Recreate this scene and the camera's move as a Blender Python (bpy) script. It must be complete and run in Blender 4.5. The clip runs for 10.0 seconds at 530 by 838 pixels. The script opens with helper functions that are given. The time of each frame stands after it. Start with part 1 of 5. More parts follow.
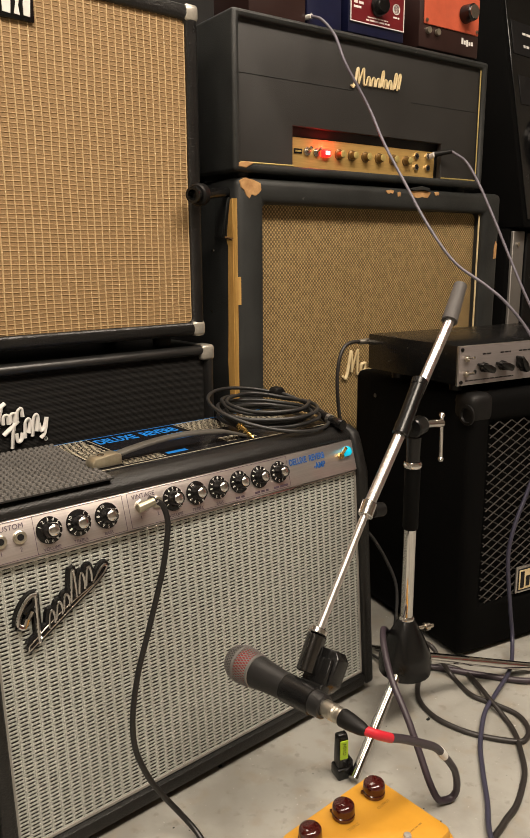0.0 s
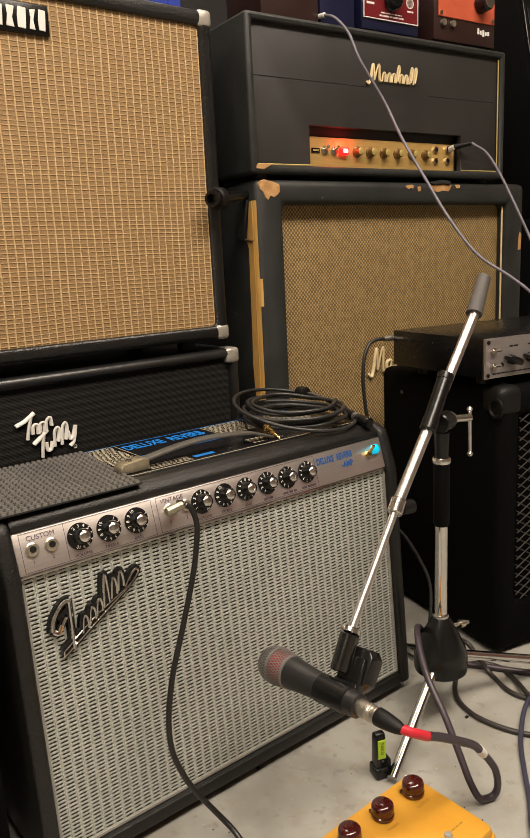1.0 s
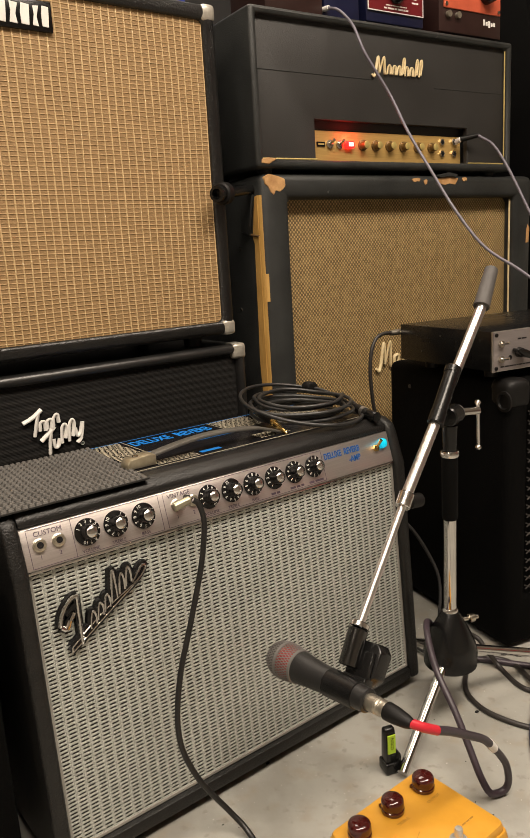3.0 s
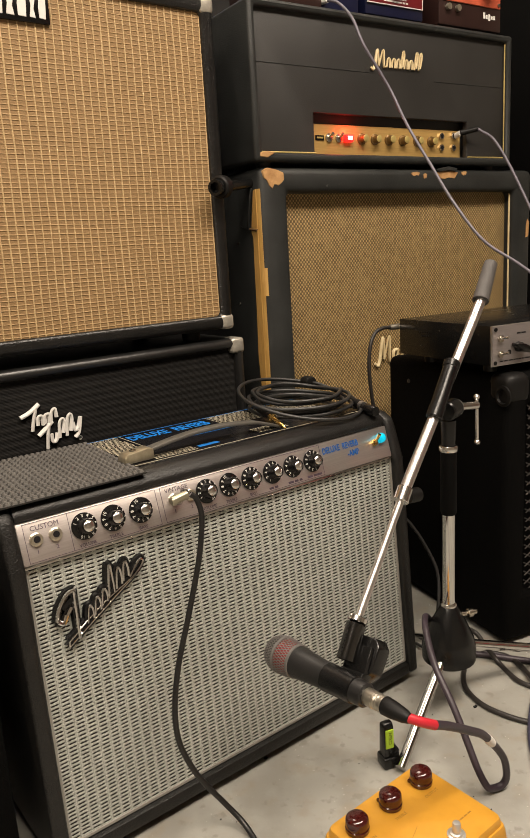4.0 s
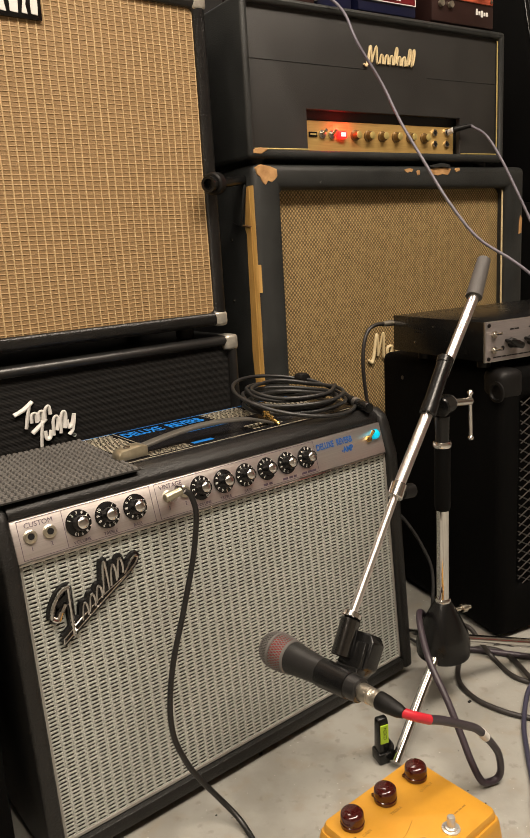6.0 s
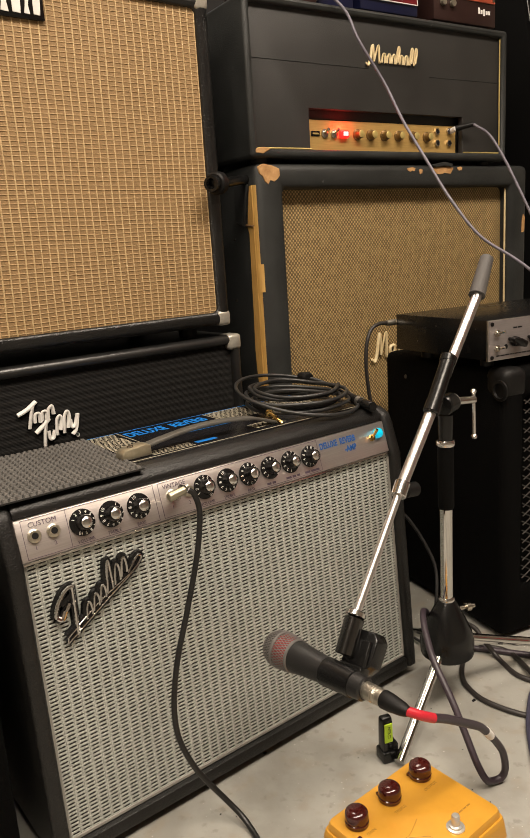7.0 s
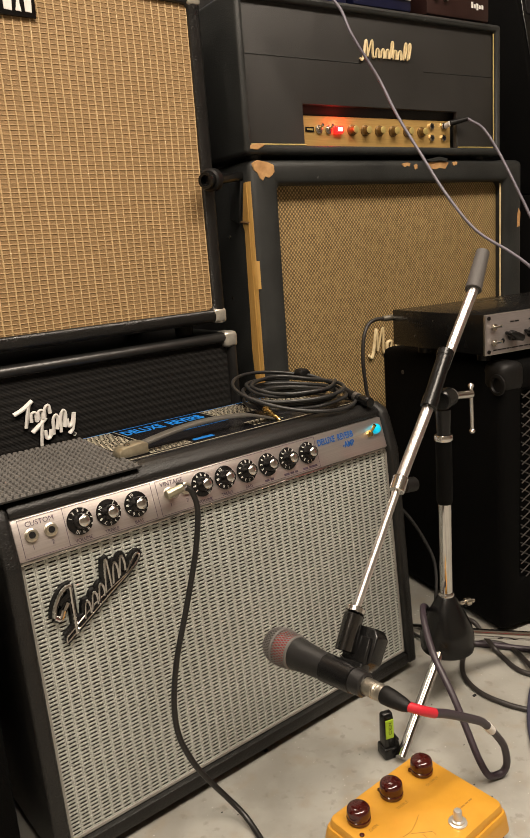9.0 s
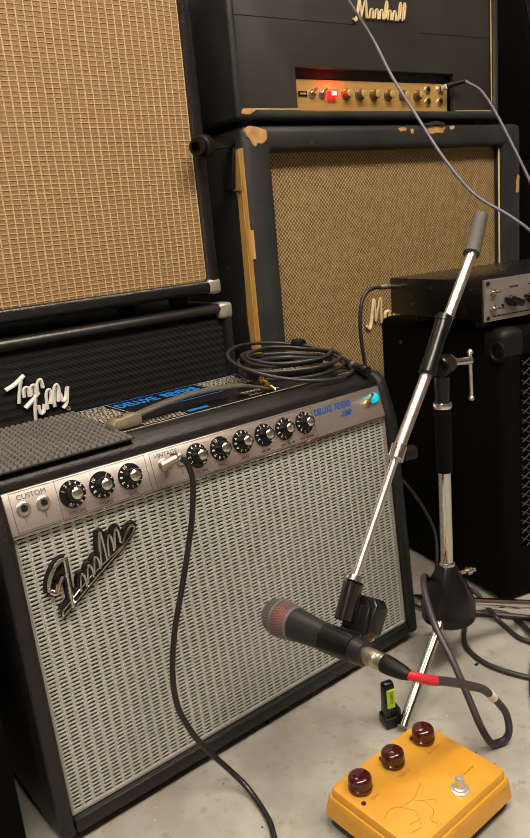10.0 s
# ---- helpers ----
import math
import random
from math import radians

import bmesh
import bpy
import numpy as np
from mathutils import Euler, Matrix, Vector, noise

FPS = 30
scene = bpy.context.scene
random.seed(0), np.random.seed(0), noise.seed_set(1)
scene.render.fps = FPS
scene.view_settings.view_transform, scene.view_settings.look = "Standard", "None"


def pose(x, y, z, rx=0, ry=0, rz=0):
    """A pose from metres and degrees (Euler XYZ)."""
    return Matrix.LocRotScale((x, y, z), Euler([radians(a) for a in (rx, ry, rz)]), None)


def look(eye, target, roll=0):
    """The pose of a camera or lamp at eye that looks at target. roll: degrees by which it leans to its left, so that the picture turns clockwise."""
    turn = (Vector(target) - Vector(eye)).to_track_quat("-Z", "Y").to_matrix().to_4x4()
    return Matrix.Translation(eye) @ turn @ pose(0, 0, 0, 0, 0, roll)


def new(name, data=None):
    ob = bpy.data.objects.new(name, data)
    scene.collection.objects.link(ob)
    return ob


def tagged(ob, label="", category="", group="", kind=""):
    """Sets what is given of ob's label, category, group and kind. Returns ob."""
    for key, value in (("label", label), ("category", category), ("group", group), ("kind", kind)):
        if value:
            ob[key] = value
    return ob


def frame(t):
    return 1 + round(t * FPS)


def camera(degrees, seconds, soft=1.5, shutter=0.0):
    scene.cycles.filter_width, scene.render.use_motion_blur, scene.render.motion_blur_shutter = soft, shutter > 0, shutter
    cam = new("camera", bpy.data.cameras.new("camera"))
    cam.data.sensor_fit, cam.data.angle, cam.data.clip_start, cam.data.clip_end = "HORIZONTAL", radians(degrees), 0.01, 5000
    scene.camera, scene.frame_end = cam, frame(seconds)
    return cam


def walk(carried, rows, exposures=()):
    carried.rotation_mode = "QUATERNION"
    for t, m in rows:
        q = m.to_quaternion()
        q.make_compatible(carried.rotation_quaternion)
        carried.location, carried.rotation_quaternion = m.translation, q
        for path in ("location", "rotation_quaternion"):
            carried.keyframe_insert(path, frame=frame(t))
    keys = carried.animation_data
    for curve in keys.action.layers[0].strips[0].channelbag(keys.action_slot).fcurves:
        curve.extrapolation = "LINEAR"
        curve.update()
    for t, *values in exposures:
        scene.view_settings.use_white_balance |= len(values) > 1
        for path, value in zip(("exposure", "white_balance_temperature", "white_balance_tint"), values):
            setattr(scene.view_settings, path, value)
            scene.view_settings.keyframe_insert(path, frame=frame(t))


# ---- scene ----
cam = camera(40.1, 10.0, soft=1.0)
PATH = [
    (0, (-0.219, -0.73, 0.71), (1.038, 0.763, 0.272), -0.3),
    (0.5, (-0.215, -0.735, 0.709), (0.999, 0.795, 0.279), -2.1),
    (1, (-0.215, -0.734, 0.708), (0.979, 0.811, 0.278), -2.8),
    (1.5, (-0.213, -0.736, 0.708), (0.967, 0.82, 0.277), -3.1),
    (2, (-0.212, -0.736, 0.706), (0.965, 0.822, 0.272), -3.3),
    (2.5, (-0.213, -0.735, 0.705), (0.963, 0.824, 0.273), -3.4),
    (4, (-0.208, -0.733, 0.7), (0.965, 0.825, 0.254), -3.4),
    (4.5, (-0.211, -0.739, 0.702), (0.964, 0.815, 0.251), -3.4),
    (5, (-0.203, -0.73, 0.694), (0.977, 0.816, 0.229), -3.3),
    (5.5, (-0.207, -0.734, 0.699), (0.978, 0.811, 0.243), -3.4),
    (7, (-0.209, -0.734, 0.697), (0.969, 0.819, 0.245), -3.7),
    (7.5, (-0.211, -0.731, 0.697), (0.968, 0.822, 0.25), -3.6),
    (8, (-0.207, -0.732, 0.695), (0.972, 0.819, 0.242), -3.7),
    (8.5, (-0.208, -0.733, 0.695), (0.971, 0.817, 0.239), -4.0),
    (9, (-0.207, -0.732, 0.693), (0.975, 0.816, 0.238), -4.3),
    (9.5, (-0.199, -0.732, 0.685), (0.98, 0.812, 0.21), -4.7),
    (10, (-0.194, -0.725, 0.676), (0.974, 0.817, 0.166), -5.3),
]
walk(cam, [(t, look(eye, target, roll)) for t, eye, target, roll in PATH])

# ---- light ----
world = bpy.data.worlds.new("room_world")
scene.world = world
world.use_nodes = True
world.node_tree.nodes["Background"].inputs[0].default_value = (1.0, 0.86, 0.70, 1)
world.node_tree.nodes["Background"].inputs[1].default_value = 0.02


def ceiling_lamp(x, y, w, d, power, colour):
    la = bpy.data.lights.new("ceiling_lamp_light", "AREA")
    la.shape, la.size, la.size_y, la.energy, la.color = "RECTANGLE", w, d, power, colour
    ob = new("ceiling_lamp_light", la)
    ob.matrix_world = pose(x, y, 2.52)
    return ob


WARM = (1.0, 0.865, 0.72)
ceiling_lamp(-0.30, -0.95, 1.2, 0.55, 50, WARM)
ceiling_lamp(0.9, -1.1, 1.2, 0.55, 50, WARM)
ceiling_lamp(-1.55, -0.75, 1.2, 0.55, 32, WARM)
ceiling_lamp(0.70, 0.72, 1.2, 0.55, 20, WARM)


# ---- materials ----
def material(name, col, rough=0.5, metal=0.0, col2=None, scale=20.0, bump=0.0, bump_scale=300.0, spec=0.5, stretch=None, wear=None, wear_amount=0.62, coat=0.0):
    """A procedural surface: two colours mixed by noise at two scales, fine relief, roughness that varies, and worn spots."""
    m = bpy.data.materials.new(name)
    m.use_nodes = True
    nt = m.node_tree
    b = nt.nodes["Principled BSDF"]
    L = nt.links.new
    tc = nt.nodes.new("ShaderNodeTexCoord")
    vec = tc.outputs["Object"]
    if stretch:
        mp = nt.nodes.new("ShaderNodeMapping")
        mp.inputs["Scale"].default_value = stretch
        L(vec, mp.inputs[0])
        vec = mp.outputs[0]
    n1 = nt.nodes.new("ShaderNodeTexNoise")
    n1.inputs["Scale"].default_value, n1.inputs["Detail"].default_value, n1.inputs["Roughness"].default_value = scale, 6, 0.65
    L(vec, n1.inputs["Vector"])
    ramp = nt.nodes.new("ShaderNodeValToRGB")
    c2 = col2 or tuple(min(1, c * 0.72) for c in col)
    ramp.color_ramp.elements[0].position, ramp.color_ramp.elements[1].position = 0.33, 0.68
    ramp.color_ramp.elements[0].color, ramp.color_ramp.elements[1].color = (*c2, 1), (*col, 1)
    L(n1.outputs["Fac"], ramp.inputs[0])
    base = ramp.outputs[0]
    if wear:
        n3 = nt.nodes.new("ShaderNodeTexNoise")
        n3.inputs["Scale"].default_value, n3.inputs["Detail"].default_value = scale * 3.1, 8
        L(vec, n3.inputs["Vector"])
        r3 = nt.nodes.new("ShaderNodeValToRGB")
        r3.color_ramp.elements[0].position, r3.color_ramp.elements[1].position = wear_amount, wear_amount + 0.05
        L(n3.outputs["Fac"], r3.inputs[0])
        mx = nt.nodes.new("ShaderNodeMix")
        mx.data_type = "RGBA"
        L(r3.outputs[0], mx.inputs[0])
        L(base, mx.inputs[6])
        mx.inputs[7].default_value = (*wear, 1)
        base = mx.outputs[2]
    L(base, b.inputs["Base Color"])
    b.inputs["Metallic"].default_value = metal
    b.inputs["Specular IOR Level"].default_value = spec
    b.inputs["Coat Weight"].default_value = coat
    mr = nt.nodes.new("ShaderNodeMapRange")
    mr.inputs["To Min"].default_value, mr.inputs["To Max"].default_value = max(0.02, rough * 0.8), min(1, rough * 1.2)
    L(n1.outputs["Fac"], mr.inputs[0])
    L(mr.outputs[0], b.inputs["Roughness"])
    if bump:
        n2 = nt.nodes.new("ShaderNodeTexNoise")
        n2.inputs["Scale"].default_value, n2.inputs["Detail"].default_value = bump_scale, 4
        L(vec, n2.inputs["Vector"])
        bp = nt.nodes.new("ShaderNodeBump")
        bp.inputs["Strength"].default_value, bp.inputs["Distance"].default_value = bump, 0.001
        L(n2.outputs["Fac"], bp.inputs["Height"])
        L(bp.outputs[0], b.inputs["Normal"])
    return m


def glowing(name, col, strength):
    m = material(name, col, 0.3)
    b = m.node_tree.nodes["Principled BSDF"]
    b.inputs["Emission Color"].default_value = (*col, 1)
    b.inputs["Emission Strength"].default_value = strength
    return m


class Nodes:
    """Short hand for arithmetic on node sockets."""

    def __init__(self, m):
        self.nt = m.node_tree
        self.tc = self.nt.nodes.new("ShaderNodeTexCoord")
        self.sep = self.nt.nodes.new("ShaderNodeSeparateXYZ")
        self.nt.links.new(self.tc.outputs["Object"], self.sep.inputs[0])
        self.x, self.y, self.z = self.sep.outputs

    def put(self, value, socket):
        if isinstance(value, (int, float)):
            socket.default_value = value
        else:
            self.nt.links.new(value, socket)

    def math(self, op, a, b=0.0, c=0.0):
        n = self.nt.nodes.new("ShaderNodeMath")
        n.operation = op
        for v, s in zip((a, b, c), n.inputs):
            self.put(v, s)
        return n.outputs[0]

    def noise(self, scale, detail=3):
        n = self.nt.nodes.new("ShaderNodeTexNoise")
        n.inputs["Scale"].default_value, n.inputs["Detail"].default_value = scale, detail
        self.nt.links.new(self.tc.outputs["Object"], n.inputs["Vector"])
        return n.outputs["Fac"]

    def mix(self, fac, a, b):
        n = self.nt.nodes.new("ShaderNodeMix")
        n.data_type = "RGBA"
        self.put(fac, n.inputs[0])
        for v, s in ((a, n.inputs[6]), (b, n.inputs[7])):
            if isinstance(v, tuple):
                s.default_value = (*v, 1)
            else:
                self.nt.links.new(v, s)
        return n.outputs[2]

    def smooth(self, v, lo, hi):
        n = self.nt.nodes.new("ShaderNodeMapRange")
        n.interpolation_type = "SMOOTHSTEP"
        self.put(v, n.inputs[0])
        n.inputs[1].default_value, n.inputs[2].default_value = lo, hi
        return n.outputs[0]

    def wave(self, v, pitch, shift=0.0):
        """Distance from the middle of the nearest period, 0 to 0.5."""
        f = self.math("FRACT", self.math("ADD", self.math("DIVIDE", v, pitch), shift))
        return self.math("ABSOLUTE", self.math("SUBTRACT", f, 0.5))

    def finish(self, bsdf, colour, height=None, strength=0.6, distance=0.001):
        self.nt.links.new(colour, bsdf.inputs["Base Color"])
        if height is not None:
            bp = self.nt.nodes.new("ShaderNodeBump")
            bp.inputs["Strength"].default_value, bp.inputs["Distance"].default_value = strength, distance
            self.nt.links.new(height, bp.inputs["Height"])
            self.nt.links.new(bp.outputs[0], bsdf.inputs["Normal"])


def plain(name, rough=0.6, metal=0.0, spec=0.5):
    m = bpy.data.materials.new(name)
    m.use_nodes = True
    b = m.node_tree.nodes["Principled BSDF"]
    b.inputs["Roughness"].default_value, b.inputs["Metallic"].default_value, b.inputs["Specular IOR Level"].default_value = rough, metal, spec
    return m, b, Nodes(m)


def silver_cloth():
    m, b, n = plain("silver_grille_thread", 0.40, 0.25)
    tone = n.mix(n.noise(9), (0.385, 0.402, 0.370), (0.485, 0.505, 0.468))
    tone = n.mix(n.math("MULTIPLY", n.smooth(n.noise(420, 2), 0.46, 0.64), 0.65), tone, (0.22, 0.225, 0.20))
    tone = n.mix(n.math("MULTIPLY", n.smooth(n.noise(900, 1), 0.56, 0.70), 0.85), tone, (0.86, 0.87, 0.82))
    n.finish(b, tone, n.noise(1500, 2), 0.5, 0.0006)
    return m


def tan_cloth():
    m, b, n = plain("tan_grille_cloth", 0.62)
    fine = n.wave(n.x, 0.0011)
    tone = n.mix(n.noise(6), (0.255, 0.156, 0.066), (0.315, 0.198, 0.090))
    tone = n.mix(n.math("MULTIPLY", n.smooth(n.noise(30, 4), 0.5, 0.75), 0.25), tone, (0.26, 0.155, 0.065))
    c = n.mix(n.math("MULTIPLY", fine, 0.45), tone, (0.22, 0.130, 0.052))
    c = n.mix(n.math("MULTIPLY", n.smooth(n.noise(420, 2), 0.55, 0.70), 0.5), c, (0.17, 0.10, 0.04))
    n.finish(b, c, fine, 0.4, 0.0006)
    return m


def tan_thread():
    m, b, n = plain("pale_tan_thread", 0.5)
    tone = n.mix(n.noise(170, 3), (0.40, 0.265, 0.125), (0.62, 0.45, 0.235))
    c = n.mix(n.smooth(n.noise(300, 2), 0.66, 0.73), tone, (0.85, 0.70, 0.46))
    n.finish(b, c, n.noise(900, 2), 0.4, 0.0005)
    return m


def tan_rib():
    m, b, n = plain("tan_cross_thread", 0.55)
    tone = n.mix(n.noise(120, 3), (0.31, 0.195, 0.085), (0.44, 0.29, 0.135))
    n.finish(b, tone, n.noise(900, 2), 0.4, 0.0005)
    return m


def basket_cloth():
    m, b, n = plain("basketweave_grille_cloth", 0.7)
    wob = n.math("MULTIPLY", n.math("SUBTRACT", n.noise(22, 3), 0.5), 0.0030)
    xx, zz = n.math("ADD", n.x, wob), n.math("SUBTRACT", n.z, wob)
    chk = n.math("MODULO", n.math("ADD", n.math("FLOOR", n.math("DIVIDE", xx, 0.0038)), n.math("FLOOR", n.math("DIVIDE", zz, 0.0043))), 2.0)
    chk = n.math("ABSOLUTE", chk)
    bead = n.math("MULTIPLY", n.smooth(n.wave(xx, 0.0038), 0.50, 0.30), n.smooth(n.wave(zz, 0.0043), 0.52, 0.34))
    bead = n.math("MULTIPLY", bead, n.math("SUBTRACT", 1.0, chk))
    tone = n.mix(n.noise(7), (0.43, 0.29, 0.122), (0.53, 0.37, 0.170))
    tone = n.mix(n.math("MULTIPLY", n.smooth(n.noise(300, 2), 0.52, 0.68), 0.5), tone, (0.34, 0.22, 0.085))
    dark = n.mix(n.smooth(n.noise(90, 3), 0.40, 0.64), (0.115, 0.076, 0.028), (0.185, 0.125, 0.050))
    c = n.mix(bead, dark, tone)
    n.finish(b, c, bead, 0.6, 0.001)
    return m


def black_cloth():
    m, b, n = plain("black_grille_cloth", 0.75, spec=0.3)
    row = n.wave(n.math("ADD", n.z, n.math("MULTIPLY", n.noise(4, 2), 0.004)), 0.0125)
    fine = n.wave(n.z, 0.0022)
    c = n.mix(n.smooth(row, 0.15, 0.45), (0.004, 0.0036, 0.0032), (0.010, 0.009, 0.008))
    n.finish(b, c, n.math("ADD", row, n.math("MULTIPLY", fine, 0.4)), 0.7, 0.002)
    return m


def concrete():
    m, b, n = plain("concrete", 0.55)
    c = n.mix(n.smooth(n.noise(3.1, 6), 0.35, 0.65), (0.266, 0.259, 0.232), (0.340, 0.333, 0.302))
    c = n.mix(n.math("MULTIPLY", n.smooth(n.noise(11, 8), 0.42, 0.66), 0.6), c, (0.20, 0.19, 0.165))
    c = n.mix(n.math("MULTIPLY", n.smooth(n.noise(26, 7), 0.50, 0.72), 0.45), c, (0.26, 0.215, 0.155))
    c = n.mix(n.math("MULTIPLY", n.smooth(n.noise(55, 6), 0.58, 0.70), 0.55), c, (0.19, 0.175, 0.15))
    c = n.mix(n.smooth(n.noise(190, 3), 0.70, 0.74), c, (0.52, 0.50, 0.46))
    n.finish(b, c, n.noise(70, 6), 0.25, 0.002)
    return m


M_THREAD, M_TANTHREAD, M_TANRIB = silver_cloth(), tan_thread(), tan_rib()
M_TAN, M_BASKET, M_BLACKCLOTH, M_CONCRETE = tan_cloth(), basket_cloth(), black_cloth(), concrete()
M_CLOTHGAP = material("dark_cloth_backing", (0.018, 0.017, 0.015), 0.8, col2=(0.011, 0.010, 0.009), scale=300, spec=0.2)
M_TOLEX = material("black_tolex", (0.010, 0.0095, 0.009), 0.40, bump=0.9, bump_scale=420, col2=(0.006, 0.0058, 0.0055), scale=60, spec=0.4)
M_TOLEX_OLD = material("worn_charcoal_tolex", (0.028, 0.0295, 0.0285), 0.46, bump=0.6, bump_scale=500, col2=(0.016, 0.017, 0.0165), scale=14, spec=0.4, wear=(0.10, 0.10, 0.095), wear_amount=0.72)
M_TOLEX_TUB = material("black_vinyl", (0.010, 0.0095, 0.009), 0.30, bump=1.0, bump_scale=300, col2=(0.006, 0.006, 0.006), scale=40, spec=0.6)
M_SATIN = material("satin_black_vinyl", (0.013, 0.0125, 0.012), 0.36, bump=0.25, bump_scale=300, col2=(0.007, 0.007, 0.007), scale=30, spec=0.9)
M_HEADFACE = material("matt_black_vinyl", (0.025, 0.0235, 0.022), 0.5, bump=0.5, bump_scale=700, scale=8)
M_CARPET = material("black_fibre_carpet", (0.0022, 0.0021, 0.0020), 0.85, bump=0.8, bump_scale=600, spec=0.07)
M_PLASTIC = material("black_plastic", (0.006, 0.006, 0.006), 0.26, bump=0.1, spec=0.4)
M_RUBBER = material("black_rubber", (0.0065, 0.006, 0.0058), 0.5, bump=0.2, spec=0.25)
M_DARKGRIP = material("matt_black_grip", (0.0018, 0.0018, 0.0018), 0.6, bump=0.2, spec=0.10)
M_GRIP = material("grey_rubber_grip", (0.085, 0.078, 0.074), 0.6, bump=0.5, bump_scale=900)
M_CHROME = material("chrome", (0.72, 0.70, 0.68), 0.20, 1.0, col2=(0.66, 0.64, 0.61), scale=120)
M_BOOM = material("satin_chrome", (0.76, 0.735, 0.715), 0.32, 1.0, col2=(0.68, 0.655, 0.635), scale=90)
M_POLE = material("polished_chrome", (0.66, 0.65, 0.63), 0.05, 1.0, col2=(0.62, 0.61, 0.59), scale=60)
M_NICKEL = material("nickel", (0.62, 0.58, 0.50), 0.26, 1.0, col2=(0.48, 0.44, 0.37), scale=180)
M_STEEL = material("brushed_steel", (0.56, 0.53, 0.50), 0.38, 1.0, col2=(0.46, 0.43, 0.41), stretch=(6, 200, 200), scale=6)
M_PANEL = material("silver_panel", (0.60, 0.545, 0.52), 0.34, 0.85, col2=(0.50, 0.45, 0.43), stretch=(4, 260, 260), scale=5)
M_GOLDPANEL = material("gold_plexi_panel", (0.58, 0.38, 0.13), 0.38, 0.35, col2=(0.48, 0.30, 0.10), stretch=(3, 60, 60), scale=8)
M_GOLDTRIM = material("gold_trim", (0.62, 0.48, 0.17), 0.4, 0.4)
M_CREAM = material("cream_plastic", (0.72, 0.60, 0.36), 0.45, col2=(0.55, 0.42, 0.22), scale=40)
M_WOOD = material("bare_plywood", (0.58, 0.35, 0.10), 0.6, col2=(0.46, 0.25, 0.06), stretch=(60, 60, 6), scale=4, bump=0.3)
M_WHITE = material("white_enamel", (0.80, 0.78, 0.74), 0.45, col2=(0.70, 0.68, 0.64))
M_BADGE = material("badge_chrome", (0.62, 0.60, 0.58), 0.16, 1.0, col2=(0.50, 0.48, 0.46), scale=120)
M_CORNER = material("worn_nickel", (0.60, 0.57, 0.50), 0.34, 0.6, col2=(0.45, 0.42, 0.36), scale=90)
M_CAP = material("yellowed_nickel", (0.50, 0.45, 0.33), 0.30, 0.75, col2=(0.40, 0.35, 0.25), scale=120)
M_BRASS = material("brass", (0.78, 0.55, 0.20), 0.25, 1.0)


# ---- building helpers ----
def thing(name, m, label, category, group="", kind=""):
    ob = new(name)
    ob.matrix_world = m
    ob.empty_display_size = 0.05
    return tagged(ob, label, category, group, kind)


def mesh_of(name, bm, mat, smooth=True):
    me = bpy.data.meshes.new(name)
    bm.normal_update()
    bm.to_mesh(me)
    bm.free()
    if smooth:
        me.shade_smooth()
        me.set_sharp_from_angle(angle=radians(38))
    me.materials.append(mat)
    return me


def part(name, bm, mat, parent=None, label="", m=None):
    """Links a bmesh (or a mesh) as one mesh object under a thing or a part."""
    me = bm if isinstance(bm, bpy.types.Mesh) else mesh_of(name, bm, mat)
    ob = new(name, me)
    if parent is not None:
        ob.parent = parent
    if m is not None:
        ob.matrix_basis = m
    if label:
        ob["label"] = label
    return ob


def box(x0, x1, y0, y1, z0, z1, bevel=0.0, seg=2, bm=None):
    own = bmesh.new()
    r = bmesh.ops.create_cube(own, size=1.0)
    for v in own.verts:
        v.co = Vector(((x0 + x1) / 2 + v.co.x * (x1 - x0), (y0 + y1) / 2 + v.co.y * (y1 - y0), (z0 + z1) / 2 + v.co.z * (z1 - z0)))
    if bevel:
        bmesh.ops.bevel(own, geom=own.edges[:], offset=bevel, segments=seg, affect="EDGES", profile=0.5)
    return joined(bm, own)


def joined(bm, own):
    if bm is None:
        return own
    me = bpy.data.meshes.new("tmp")
    own.to_mesh(me)
    own.free()
    bm.from_mesh(me)
    bpy.data.meshes.remove(me)
    return bm


def prism(profile, axis, a, b, bevel=0.0, seg=2, bm=None):
    """Extrudes a 2D outline along 'x', 'y' or 'z' from a to b. The outline gives the other two axes in order."""
    own = bmesh.new()

    def at(p, s):
        return {"x": (s, p[0], p[1]), "y": (p[0], s, p[1]), "z": (p[0], p[1], s)}[axis]

    lo = [own.verts.new(at(p, a)) for p in profile]
    hi = [own.verts.new(at(p, b)) for p in profile]
    n = len(profile)
    own.faces.new(lo)
    own.faces.new(hi)
    for i in range(n):
        own.faces.new((lo[i], lo[(i + 1) % n], hi[(i + 1) % n], hi[i]))
    bmesh.ops.recalc_face_normals(own, faces=own.faces[:])
    if bevel:
        bmesh.ops.bevel(own, geom=own.edges[:], offset=bevel, segments=seg, affect="EDGES", profile=0.5)
    return joined(bm, own)


